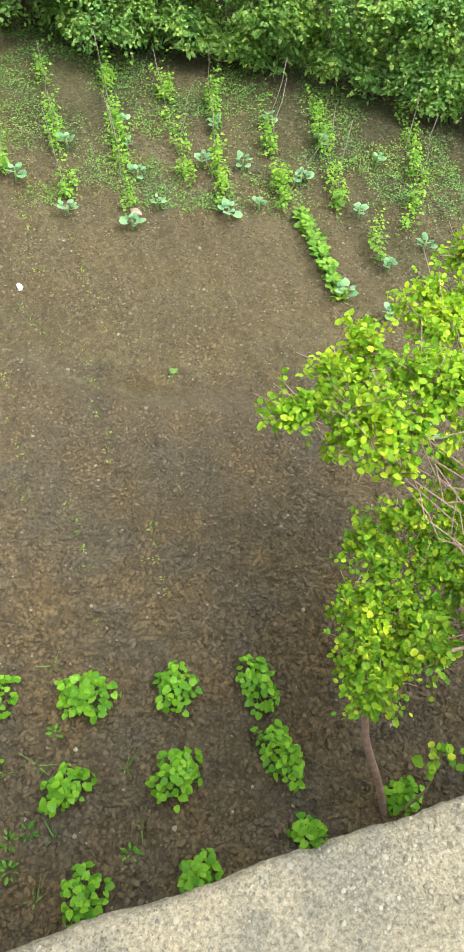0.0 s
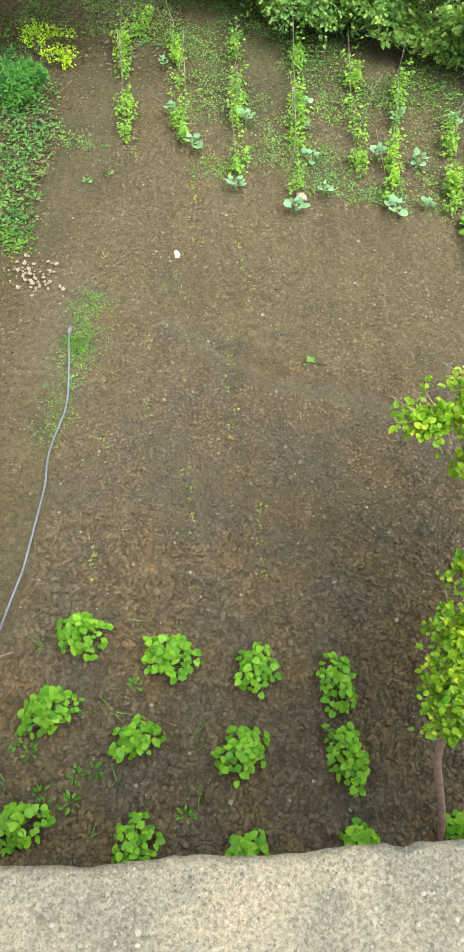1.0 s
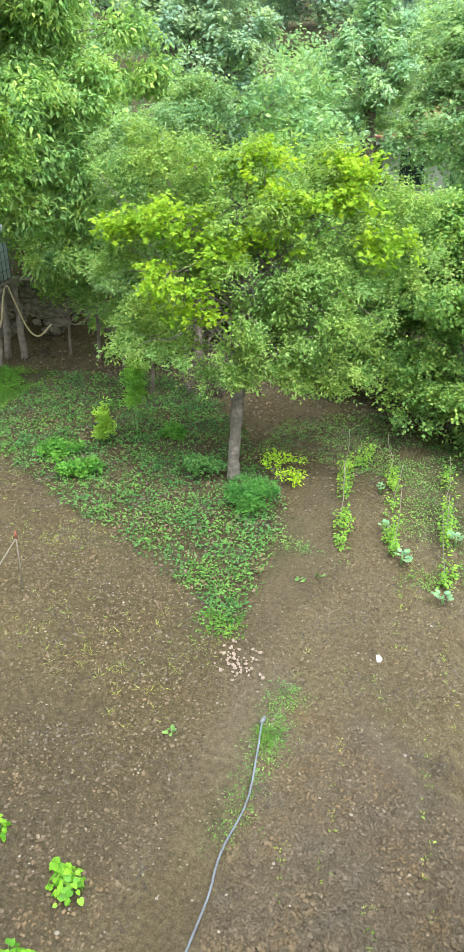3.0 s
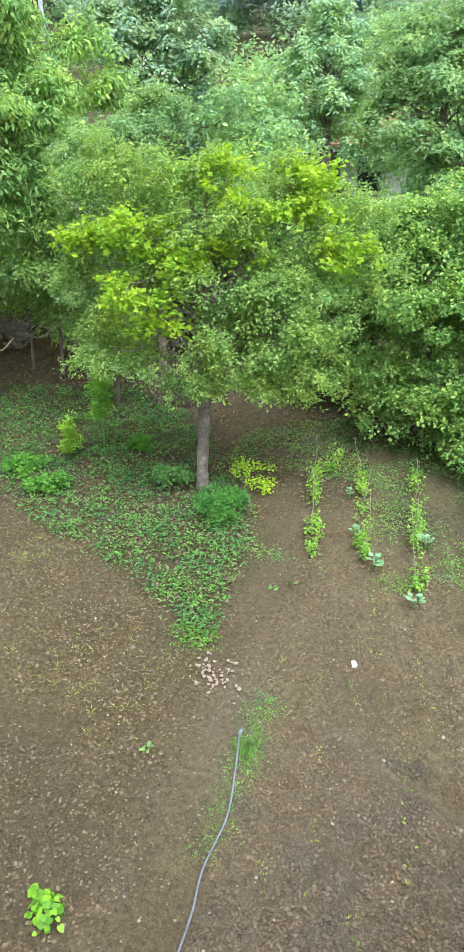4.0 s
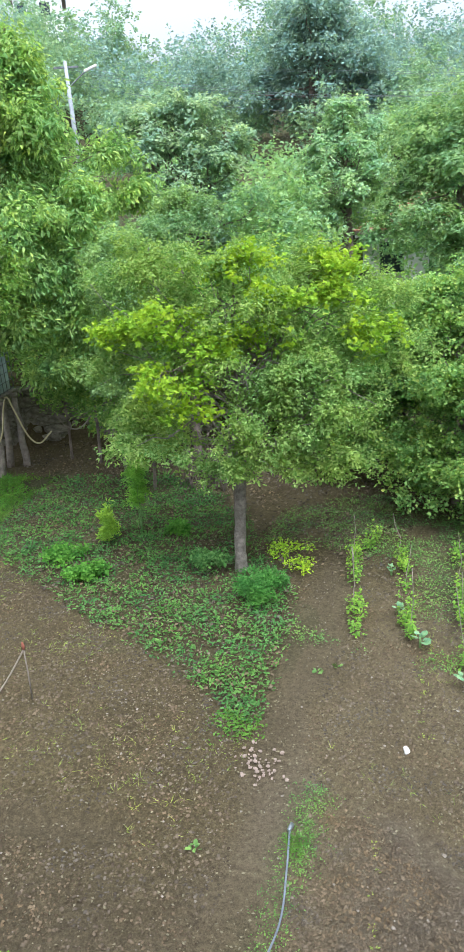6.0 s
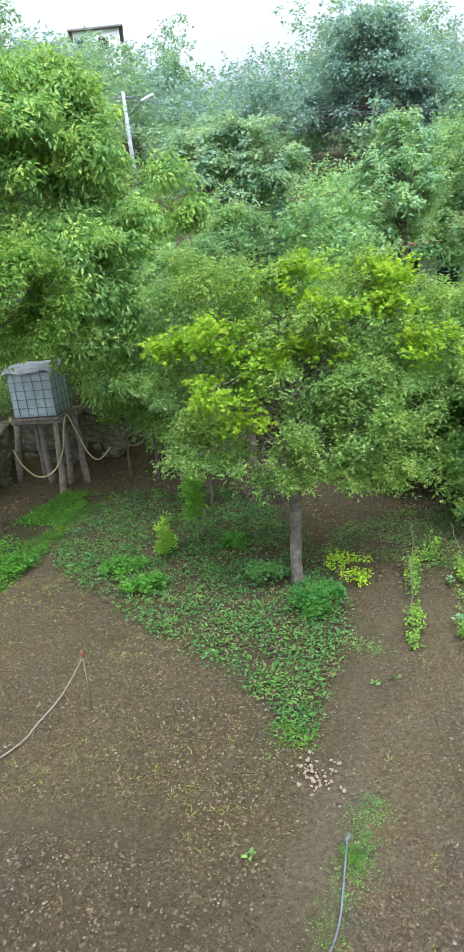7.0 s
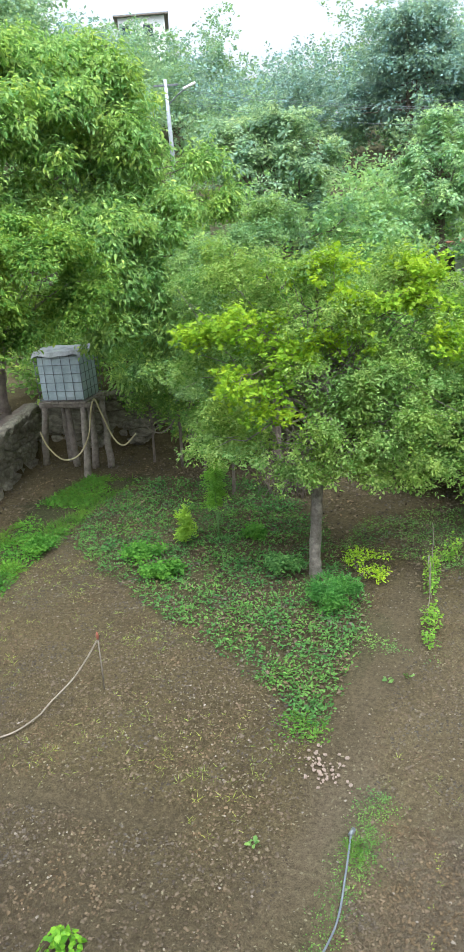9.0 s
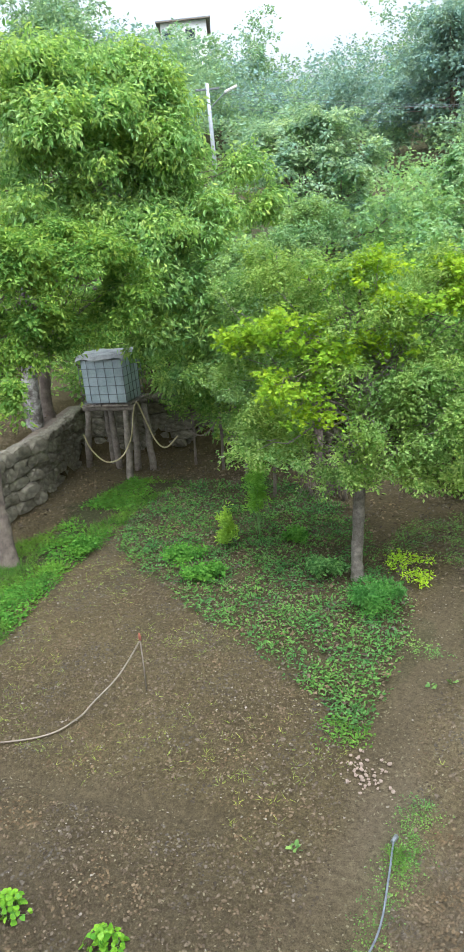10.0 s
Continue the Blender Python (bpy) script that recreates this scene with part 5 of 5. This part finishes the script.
ROWS = [((-2.5, 6.68), (-3.2, 8.75)), ((-1.92, 6.76), (-2.65, 9.0)), ((-1.27, 6.45), (-1.88, 8.95)), ((-0.66, 6.35), (-1.16, 9.0)), ((-0.03, 6.5), (-0.48, 8.8)),
        ((0.22, 6.48), (0.1, 8.7)), ((0.86, 6.43), (0.66, 8.3)), ((1.42, 6.5), (1.26, 8.6)), ((2.3, 7.05), (2.3, 8.4)), ((1.72, 5.75), (1.7, 6.2)), ((2.1, 6.1), (2.2, 6.8)), ((-3.01, 8.51), (-3.0, 9.06))]


def bean_rows():
    for k, ((ax, ay), (bx, by)) in enumerate(ROWS):
        rs = np.random.RandomState(200 + k)
        root = thing("climbing_bean_row", (ax, ay, 0), "narrow row of climbing beans around thin poles", "bean row", "climbing bean rows")
        length = math.hypot(bx - ax, by - ay)
        n = int(length * 24)
        t = rs.rand(n)
        dens = 0.55 + 0.45 * np.sin(t * 11 + k) + 0.3 * rs.rand(n)
        t = t[dens > 0.42]
        n = len(t)
        px, py = (bx - ax) * t + rs.normal(size=n) * 0.04, (by - ay) * t + rs.normal(size=n) * 0.06
        top = 0.10 + 0.2 * rs.rand(n) * (0.5 + t)
        per = 19
        i = np.repeat(np.arange(n), per)
        a = rs.uniform(0, 6.283, n * per)
        pos = np.stack([px[i] + 0.055 * np.cos(a) * rs.rand(n * per), py[i] + 0.055 * np.sin(a) * rs.rand(n * per), 0.03 + top[i] * rs.rand(n * per)], -1)
        axis = np.stack([np.cos(a), np.sin(a), rs.normal(size=n * per) * 0.3 - 0.2], -1)
        face = np.stack([np.cos(a) * 0.6, np.sin(a) * 0.6, np.full(n * per, 0.9)], -1) + rs.normal(size=(n * per, 3)) * 0.3
        part("foliage", solid("foliage", *leaf_arrays(ROUND, pos, axis, unit(face), rs.uniform(0.022, 0.044, n * per))), VINE_LEAF, root, kind="stuff")
        if k < 9:
            for m in range(3 if k < 7 else 2):
                s = (m + rs.uniform(0.2, 0.8)) / 3
                h = rs.uniform(0.5, 0.85)
                sx, sy = (bx - ax) * s, (by - ay) * s
                stick = wander(rs, (sx, sy, -0.1), (sx + rs.normal() * 0.12, sy + rs.normal() * 0.12, h), 0.015, 5)
                part("pole", tube("pole", stick, np.linspace(0.006, 0.0035, 5), 6), OLD_WOOD, root)
    rs = np.random.RandomState(230)
    for k, (x, y, r) in enumerate([(-1.25, 6.25, .16), (-0.62, 6.08, .16), (-0.40, 6.42, .17), (-0.62, 6.9, .19), (-1.83, 6.78, .17), (-1.4, 7.4, .17), (-0.85, 7.85, .18), (-0.78, 7.42, .16), (-2.2, 7.3, .13), (0.02, 7.2, .16), (0.3, 6.35, .2),
                                   (0.6, 6.5, .12), (0.45, 7.2, .16), (0.15, 7.9, .16), (1.05, 7.0, .16), (1.6, 6.45, .16), (1.35, 5.25, .17), (1.8, 5.65, .16), (1.3, 7.7, .16), (1.9, 7.4, .16), (2.2, 6.0, .17), (1.72, 5.0, .15), (1.55, 3.55, .15), (1.85, 3.6, .15), (1.62, 4.05, .12), (-2.55, 8.2, .15), (0.75, 8.1, .15)]):
        cabbage(x, y, r * rs.uniform(0.52, 0.78), 240 + k)
    # the low row of young plants that bounds the bare bed
    n = 16
    for k in range(n):
        t = k / (n - 1)
        tufts("seedling", ROUND, VINE_LEAF, "young bean seedling in a straight row", "seedling", 300 + k, np.array([1.03 + 0.27 * t]), np.array([6.42 - 1.15 * t]), 16, 0.055, 0.1, 0.07, 0.7)


bean_rows()


def bushes():
    rs = np.random.RandomState(71)
    arrays, c = crown_arrays(rs, LONG, [(0, 0, .16, .25, .2, .2), (.1, -.22, .13, .22, .16, .15), (-.18, -.08, .1, .16, .14, .12), (.2, .05, .2, .12, .12, .16)], 210, 14, 0.055, 0.085, low=-0.2)
    root = thing("nettle_bush", (-3.86, 7.14, 0), "dark green leafy bush at the foot of the tree", "bush")
    part("foliage", solid("foliage", *arrays), NETTLE_LEAF, root)
    arrays, c = crown_arrays(rs, OVAL, [(0, 0, .14, .25, .22, .16)], 90, 12, 0.05, 0.08, low=-0.2)
    root = thing("leafy_bush", (-4.75, 7.55, 0), "low dark green bush beside the tree trunk", "bush")
    part("foliage", solid("foliage", *arrays), COVER_LEAF, root)
    root = thing("brushwood", (-6.34, 10.29, 0), "heap of thin bare grey-brown stems under the trees", "brushwood")
    for _ in range(60):
        part("stem", tube("stem", wander(rs, (rs.normal() * .32, rs.normal() * .2, -.03), (rs.normal() * .42, rs.normal() * .25, rs.uniform(.5, 1.2)), .04, 5), np.linspace(.008, .003, 5), 6), BARK, root)
    root = thing("yellow_shrub", (-4.0, 8.05, 0), "low sprawling shrub with yellow leaves", "shrub")
    arrays, c = crown_arrays(rs, OVAL, [(0, .1, .14, .26, .22, .1), (.35, -.15, .1, .3, .16, .08), (.15, .25, .12, .25, .14, .08)], 95, 7, 0.042, 0.1, low=-0.2)
    part("foliage", solid("foliage", *arrays), YELLOW_LEAF, root)
    part("stem", solid("stem", *joined([tube_arrays(wander(rs, (0, 0, -.02), p, .02, 5), np.linspace(.006, .002, 5), 4) for p in c[:14]]), smooth=True), BARK, root)
    root = thing("small_conifer", (-6.55, 7.75, 0), "small upright shrub with yellow-green needles", "shrub")
    arrays, c = crown_arrays(rs, LONG, [(0, 0, .2, .13, .13, .2), (.02, 0, .45, .07, .07, .26), (-.08, .03, .3, .06, .06, .2)], 130, 10, 0.065, 0.06, droop=-1.6, low=-0.6, hollow=0.2)
    part("foliage", solid("foliage", *arrays), NEEDLE_LEAF, root)
    root = thing("asparagus_plant", (-6.4, 8.3, 0), "tall feathery green plant above the ground cover", "plant")
    arrays, c = crown_arrays(rs, LONG, [(0, 0, .5, .22, .22, .5), (.05, 0, 1.0, .16, .16, .4)], 150, 16, 0.06, 0.09, droop=-0.6, low=-0.7, hollow=0.1)
    part("foliage", solid("foliage", *arrays), FERN_LEAF, root)
    part("stem", solid("stem", *joined([tube_arrays(wander(rs, (0, 0, -.02), p, .02, 5), np.linspace(.006, .002, 5), 4) for p in c[:10]]), smooth=True), STEM_GREEN, root)
    for k, (x, y, r, h) in enumerate([(-6.9, 7.1, .34, .13), (-6.25, 6.8, .3, .13), (-5.83, 8.41, .14, .1), (-8.6, 6.7, .25, .12)]):
        root = thing("leafy_bush", (x, y, 0), "bright green leafy clump in the ground cover", "bush", "leafy clumps")
        arrays, c = crown_arrays(rs, ROUND, [(0, 0, h * .6, r, r * .8, h)], 110, 13, 0.042, 0.1, low=-0.2)
        part("foliage", solid("foliage", *arrays), CLUMP_LEAF, root)


bushes()


# ---- stones, hoses, stake ----
def stone_mesh(rs, sx, sy, sz, cuts=2):
    bm = bmesh.new()
    bmesh.ops.create_icosphere(bm, subdivisions=cuts, radius=0.5)
    off = Vector(rs.uniform(0, 50, 3))
    for v in bm.verts:
        v.co *= 0.9 + 0.5 * noise.noise(v.co * 2.2 + off)
        q = [max(-0.33, min(0.33, c)) for c in v.co]
        v.co = Vector((q[0] * sx, q[1] * sy, q[2] * sz)) * 1.45
    return bm


def stones():
    rs = np.random.RandomState(81)
    tagged(part("white_stone", stone_mesh(rs, .045, .07, .04), WHITE_STONE, at=pose(-1.54, 5.17, .025, 0, 0, 30)), "single pale stone lying on the bare bed", "stone")
    tagged(part("white_stone", stone_mesh(rs, .11, .08, .07), PALE_STONE, at=pose(-0.6, 6.3, .04, 0, 0, 10)), "white stone at the end of a bean row", "stone")
    root = thing("stone_heap", (-2.6, 4.5, 0), "loose scatter of pale pinkish stones beside the path", "stones")
    for k in range(72):
        x, y = rs.normal() * 0.11 + (0.0 if k % 3 else -0.2), rs.normal() * 0.075 + (0.0 if k % 3 else 0.12)
        s = rs.uniform(0.010, 0.034)
        part("stone", stone_mesh(rs, s * 1.3, s, s * 0.7, 1), PALE_STONE, root, at=pose(x, y, 0.015 + 0.01 * rs.rand(), 0, 0, rs.uniform(0, 360)))


stones()


def hoses():
    rs = np.random.RandomState(82)
    line = [(-2.13, 4.0), (-2.0, 3.64), (-1.88, 3.25), (-1.84, 2.8), (-1.76, 2.48), (-1.68, 1.98), (-1.66, 1.64), (-1.63, 1.11), (-1.6, 0.79), (-1.55, 0.53), (-1.4, 0.1), (-1.3, -0.1)]
    pts = smooth_line([(x, y, 0.03) for x, y in line], 7)
    over = [lie(pts[:, 0] + dx, pts[:, 1] + dy) for dx in (-.03, 0, .03) for dy in (-.05, 0, .05)]
    pts[:, 2] = np.convolve(np.pad(np.max(over, axis=0), 2, mode="edge"), np.ones(5) / 5, "valid") + 0.016
    hose = thing("garden_hose", (0, 0, 0), "long grey-blue garden hose lying over the soil", "hose")
    part("tube", tube("tube", pts, 0.0078, 10), BLUE_HOSE, hose)
    part("coupling", tube("coupling", [pts[0] + [0, .05, 0], pts[0] - [0, .02, 0]], 0.018, 10), STEEL, hose)
    stake = thing("sprinkler_stake", (-5.2, 4.52, 0), "thin upright iron stake with a red tip", "stake")
    part("rod", tube("rod", [(.0, 0.0, -.1), (.02, .0, .3), (.05, -.02, .62)], .007, 6), OLD_WOOD, stake)
    part("tip", tube("tip", [(.05, -.02, .62), (.05, -.02, .66), (.05, -.02, .7)], [.014, .016, .008], 8), RED_METAL, stake)
    line = [(-5.15, 4.5, .62), (-5.24, 4.38, .42), (-5.32, 4.23, .25), (-5.42, 4.0, .1), (-5.43, 3.8, .04), (-5.5, 3.47, .03), (-5.82, 3.15, .03), (-6.4, 2.78, .03), (-7.4, 2.4, .03)]
    hose = thing("garden_hose", (0, 0, 0), "faded tan garden hose tied to a stake", "hose")
    part("tube", tube("tube", smooth_line(line, 7), 0.0082, 10), TAN_HOSE, hose)


hoses()


# ---- water tank by the wall ----
def water_tank():
    rs = np.random.RandomState(91)
    front = Vector((0.942, 0.319, 0)).normalized()
    deep = Vector((-front.y, front.x, 0))
    corner = Vector((-11.42, 9.57, 0))
    base = Matrix(((front.x, deep.x, 0, corner.x), (front.y, deep.y, 0, corner.y), (0, 0, 1, 0), (0, 0, 0, 1)))
    stand = thing("tank_stand", base, "rough wooden stand of round posts and beams", "stand")
    W, Dp, Z = 0.96, 0.77, 1.42
    for (x, y), (tx, ty) in (((0.91, -0.27), (.88, .04)), ((1.17, 0.29), (1.0, .62)), ((-0.39, 0.45), (.04, .05)), ((.82, .3), (.92, .3)), ((.36, .4), (.34, .4)), ((.1, .7), (.08, .7))):
        pts = wander(rs, (x, y, -0.1), (tx, ty, Z - 0.1), 0.02, 6)
        part("post", tube("post", pts, np.linspace(.075, .06, 6), 10), OLD_WOOD, stand)
    for y in (.06, .62):
        part("beam", tube("beam", wander(rs, (-.06, y, Z - .06), (W + .1, y, Z - .07), .01, 5), .055, 10), OLD_WOOD, stand)
    for k in range(7):
        x = .04 + k * .147
        part("plank", box(.13, .86, .03, (x, .38, Z + .012), .006), OLD_WOOD, stand)
    tank = thing("water_tank", base @ Matrix.Translation((0, 0, Z + 0.03)), "milky plastic water tank in a metal cage", "water tank")
    H = .9
    body = box(W - .05, Dp - .05, H - .02, (W / 2, Dp / 2, H / 2), .07)
    part("bottle", body, PLASTIC, tank)
    part("lid", tube("lid", [(W / 2, Dp / 2, H - .01), (W / 2, Dp / 2, H + .04), (W / 2, Dp / 2, H + .05)], [.13, .13, .1], 16), PLASTIC, tank)
    r = .0065
    for k in range(6):
        z = .03 + k * (H - .05) / 5
        ring = [(0, 0, z), (W, 0, z), (W, Dp, z), (0, Dp, z), (0, 0, z)]
        part("cage_ring", solid("cage_ring", *joined([tube_arrays([a, b], r, 6) for a, b in zip(ring, ring[1:])])), STEEL, tank)
    for k in range(6):
        for y in (-.012, Dp + .012):
            x = k * W / 5
            part("cage_bar", tube("cage_bar", [(x, y, .01), (x, y, H)], r, 6), STEEL, tank)
    for k in range(1, 5):
        for x in (-.012, W + .012):
            y = k * Dp / 5
            part("cage_bar", tube("cage_bar", [(x, y, .01), (x, y, H)], r, 6), STEEL, tank)
    # crumpled sheet over the top
    bm = bmesh.new()
    bmesh.ops.create_grid(bm, x_segments=20, y_segments=16, size=0.5)
    for v in bm.verts:
        x, y = v.co.x * (W + .1) + W / 2, v.co.y * (Dp + .1) + Dp / 2
        drop = max(0, abs(v.co.x) - .45) * 1.6 + max(0, abs(v.co.y) - .45) * 1.6
        v.co = Vector((x, y, .075 + .05 * noise.noise(Vector((x * 4, y * 4, 0))) - drop))
    bmesh.ops.solidify(bm, geom=bm.faces[:], thickness=0.006)
    sheet = part("cover_sheet", bm, TARP, at=base @ Matrix.Translation((0, 0, Z + H + .03)))
    tagged(sheet, "crumpled pale sheet spread over the tank", "sheet")
    hose = thing("tank_hose", (0, 0, 0), "faded yellow hose hanging from the tank in loops", "hose")
    line = [(-10.49, 8.66, 1.17), (-10.43, 8.73, 0.87), (-10.28, 8.91, 0.59), (-10.08, 9.12, 0.64), (-9.93, 9.29, 0.98), (-9.86, 9.37, 1.44), (-9.79, 9.43, 1.64), (-9.73, 9.50, 1.35), (-9.61, 9.61, 0.86), (-9.49, 9.74, 0.71), (-9.32, 9.90, 0.90)]
    part("tube", tube("tube", smooth_line(line, 7), .014, 8), YELLOW_HOSE, hose)
    hose = thing("tank_hose", (0, 0, 0), "faded tan hose looped over the stone wall", "hose")
    line = [(-9.81, 10.61, 0.97), (-9.69, 10.71, 0.73), (-9.53, 10.85, 0.63), (-9.37, 10.99, 0.77), (-9.26, 11.08, 0.98)]
    part("tube", tube("tube", smooth_line(line, 7), .014, 8), TAN_HOSE, hose)


water_tank()


def retaining_wall():
    rs = np.random.RandomState(95)
    root = thing("wall_retaining", (0, 0, 0), "old dry stone retaining wall of uneven grey blocks", "wall", kind="structure")
    meshes = [as_mesh("stone", stone_mesh(rs, 1, 1, 1, 2)) for _ in range(8)]
    for m in meshes:
        m.materials.append(STONE)
    backs = []
    for (ax, ay), (bx, by) in zip(WALL_LINE, WALL_LINE[1:]):
        length, turn = math.hypot(bx - ax, by - ay), math.degrees(math.atan2(by - ay, bx - ax))
        ux, uy = (bx - ax) / length, (by - ay) / length
        backs.append(box(length, .2, 1.3, ((ax + bx) / 2 - uy * .2, (ay + by) / 2 + ux * .2, .45), 0, Matrix.Rotation(radians(turn), 4, 'Z')))
        z = 0.0
        while z < 1.1:
            h = rs.uniform(.15, .27)
            s = rs.uniform(0, .2)
            while s < length:
                w = rs.uniform(.26, .6)
                k = rs.randint(8)
                part("stone", meshes[k], None, root, at=pose(ax + ux * (s + w / 2) - uy * rs.uniform(-.03, .05), ay + uy * (s + w / 2) + ux * rs.uniform(-.03, .05), z + h / 2, rs.uniform(-4, 4), rs.uniform(-3, 3), turn + rs.uniform(-5, 5)) @ Matrix.Diagonal((w * 1.12, .28, h * 1.2, 1)))
                s += w
            z += h
    core = bmesh.new()
    for b in backs:
        me = as_mesh("core", b)
        core.from_mesh(me)
    part("core", core, CLOD, root, "earth behind the stones")


# ---- houses, poles and wires on the slope ----
def hip_house(name, label, at, sx, sy, wall_h, roof_h, over, roof_mat, windows):
    root = thing(name, at, label, "house")
    part("wall", box(sx, sy, wall_h + 1.5, (0, 0, wall_h / 2 - .75), .02), PLASTER, root, "white plastered wall")
    ex, ey = sx / 2 + over, sy / 2 + over
    rx = max(ex - ey, 0.2)
    n = 14
    rows = []
    corners = {-1: [(-ex, -ey), (ex, -ey), (rx, 0), (-rx, 0)], 1: [(ex, ey), (-ex, ey), (-rx, 0), (rx, 0)], 2: [(ex, -ey), (ex, ey), (rx, 0), (rx, 0)], 3: [(-ex, ey), (-ex, -ey), (-rx, 0), (-rx, 0)]}
    for c in corners.values():
        c = [np.array([*p, z]) for p, z in zip(c, (wall_h, wall_h, wall_h + roof_h, wall_h + roof_h))]
        for k in range(n):
            a, b = k / n, (k + 1) / n
            p, q = c[0] + (c[3] - c[0]) * a, c[1] + (c[2] - c[1]) * a
            r, s = c[1] + (c[2] - c[1]) * b, c[0] + (c[3] - c[0]) * b
            lift = np.array([0, 0, .06])
            v = [p, q, q + lift, p + lift, s, r]
            rows.append((np.array(v), np.array([(0, 1, 2, 3), (3, 2, 5, 4)])))
    part("roof", solid("roof", *joined(rows)), roof_mat, root, "roof of overlapping tile courses")
    part("soffit", box(2 * ex, 2 * ey, .14, (0, 0, wall_h - .03), .02), OLD_WOOD, root)
    for x, z, w, h in windows:
        win = part("window", box(w + .16, .12, h + .16, (x, -sy / 2 - .03, z), .01), PLASTER, root, "window frame")
        part("pane", box(w, .05, h, (x, -sy / 2 - .08, z)), GLASS_DARK, win)
    return root


def slope_buildings():
    hip_house("tiled_house", "low white house with a red tiled roof behind trees", pose(-6.95, 27.2, 1.18, 0, 0, 8), 3.6, 3.0, 2.0, 1.1, .3, TILE, [(-.8, 1.1, .8, 1.0), (.8, 1.1, .8, 1.0)])
    hip_house("tiled_house", "white house with an orange tiled roof on the slope", pose(1.1, 38.0, 2.3, 0, 0, -6), 8.0, 6.0, 3.3, 2.1, .5, TILE, [(-2.6, 1.8, 1.1, 1.2), (0.3, 1.8, 1.1, 1.2)])
    hip_house("hill_house", "white house under a grey roof on the hilltop", pose(-53.0, 65.0, 17.5, 0, 0, 38), 4.4, 6.0, 6.0, 0.7, .4, GREY_ROOF, [(-1.6, 4.6, 0.9, 1.2), (0.6, 4.6, 0.9, 1.2)])
    hip_house("white_shed", "small white building half hidden by trees", pose(-10.3, 28.5, 1.2, 0, 0, 15), 3.4, 2.6, 2.3, .6, .2, GREY_ROOF, [(0.2, 1.4, .7, .8)])


def poles():
    lamp = thing("street_lamp", (-27.45, 35.05, float(terrain(np.array(-27.45), np.array(35.05)))), "slim pale concrete pole with a street lamp arm", "street lamp")
    top = 11.9 - lamp.location.z
    part("pole", tube("pole", [(0, 0, -.3), (0, 0, top * .5), (0, 0, top)], [.15, .12, .09], 10), POLE_CEMENT, lamp)
    arm = smooth_line([(0, 0, top - 1.3), (.35, .3, top - .9), (.75, .6, top - .55)], 5)
    part("arm", tube("arm", arm, .035, 8), STEEL, lamp)
    part("head", box(.75, .24, .13, (.98, .78, top - .4), .04, Matrix.Rotation(radians(38), 4, 'Z') @ Matrix.Rotation(radians(-20), 4, 'Y')), PLASTER, lamp, "pale lamp head")
    part("crossbar", box(1.3, .1, .1, (0, 0, top - .3), .01, Matrix.Rotation(radians(40), 4, 'Z')), STEEL, lamp)
    second = thing("utility_pole", (-15.0, 67.6, float(terrain(np.array(-15.0), np.array(67.6)))), "distant pale utility pole above the woods", "utility pole")
    part("pole", tube("pole", [(0, 0, -.3), (0, 0, 2.5), (0, 0, 13.5 - second.location.z)], [.2, .17, .13], 10), POLE_CEMENT, second)
    part("crossbar", box(1.2, .1, .1, (0, 0, 13.1 - second.location.z), .01), STEEL, second)
    for k, (dx, dz) in enumerate([(-.5, 0), (.5, 0), (0, -.7)]):
        a, b = np.array([-27.45 + dx * .76, 35.05 + dx * .64, 11.65 + dz]), np.array([-0.5 + dx * .5, 36.0, 7.6 + dz])
        s = np.linspace(0, 1, 25)[:, None]
        line = a + (b - a) * s - [[0, 0, 1.0]] * (4 * s * (1 - s)) * 1.0
        wire = thing("overhead_wire", (0, 0, 0), "thin dark overhead wire across the woods", "wire", "overhead wires")
        part("strand", tube("strand", line, .008, 5), STEEL, wire)


def fence_posts():
    rs = np.random.RandomState(97)
    for k, (x, y) in enumerate(((-10.6, 12.15), (-9.9, 12.6), (-9.2, 13.0), (-8.4, 13.3))):
        post = thing("fence_post", (x - .15, y + .3, 1.0), "thin grey weathered fence post above the wall", "fence post", "fence posts")
        part("post", tube("post", wander(rs, (0, 0, -.3), (rs.normal() * .05, 0, rs.uniform(.9, 1.2)), .01, 4), .035, 8), OLD_WOOD, post)
    stick = thing("dry_stick", (-1.83, 1.12, 0.02), "thin dry stick lying on the soil", "stick")
    part("twig", tube("twig", wander(rs, (0, 0, .015), (.32, .2, .03), .012, 6), np.linspace(.005, .003, 6), 6), POLE_WOOD, stick)


fence_posts()
slope_buildings()
poles()
retaining_wall()
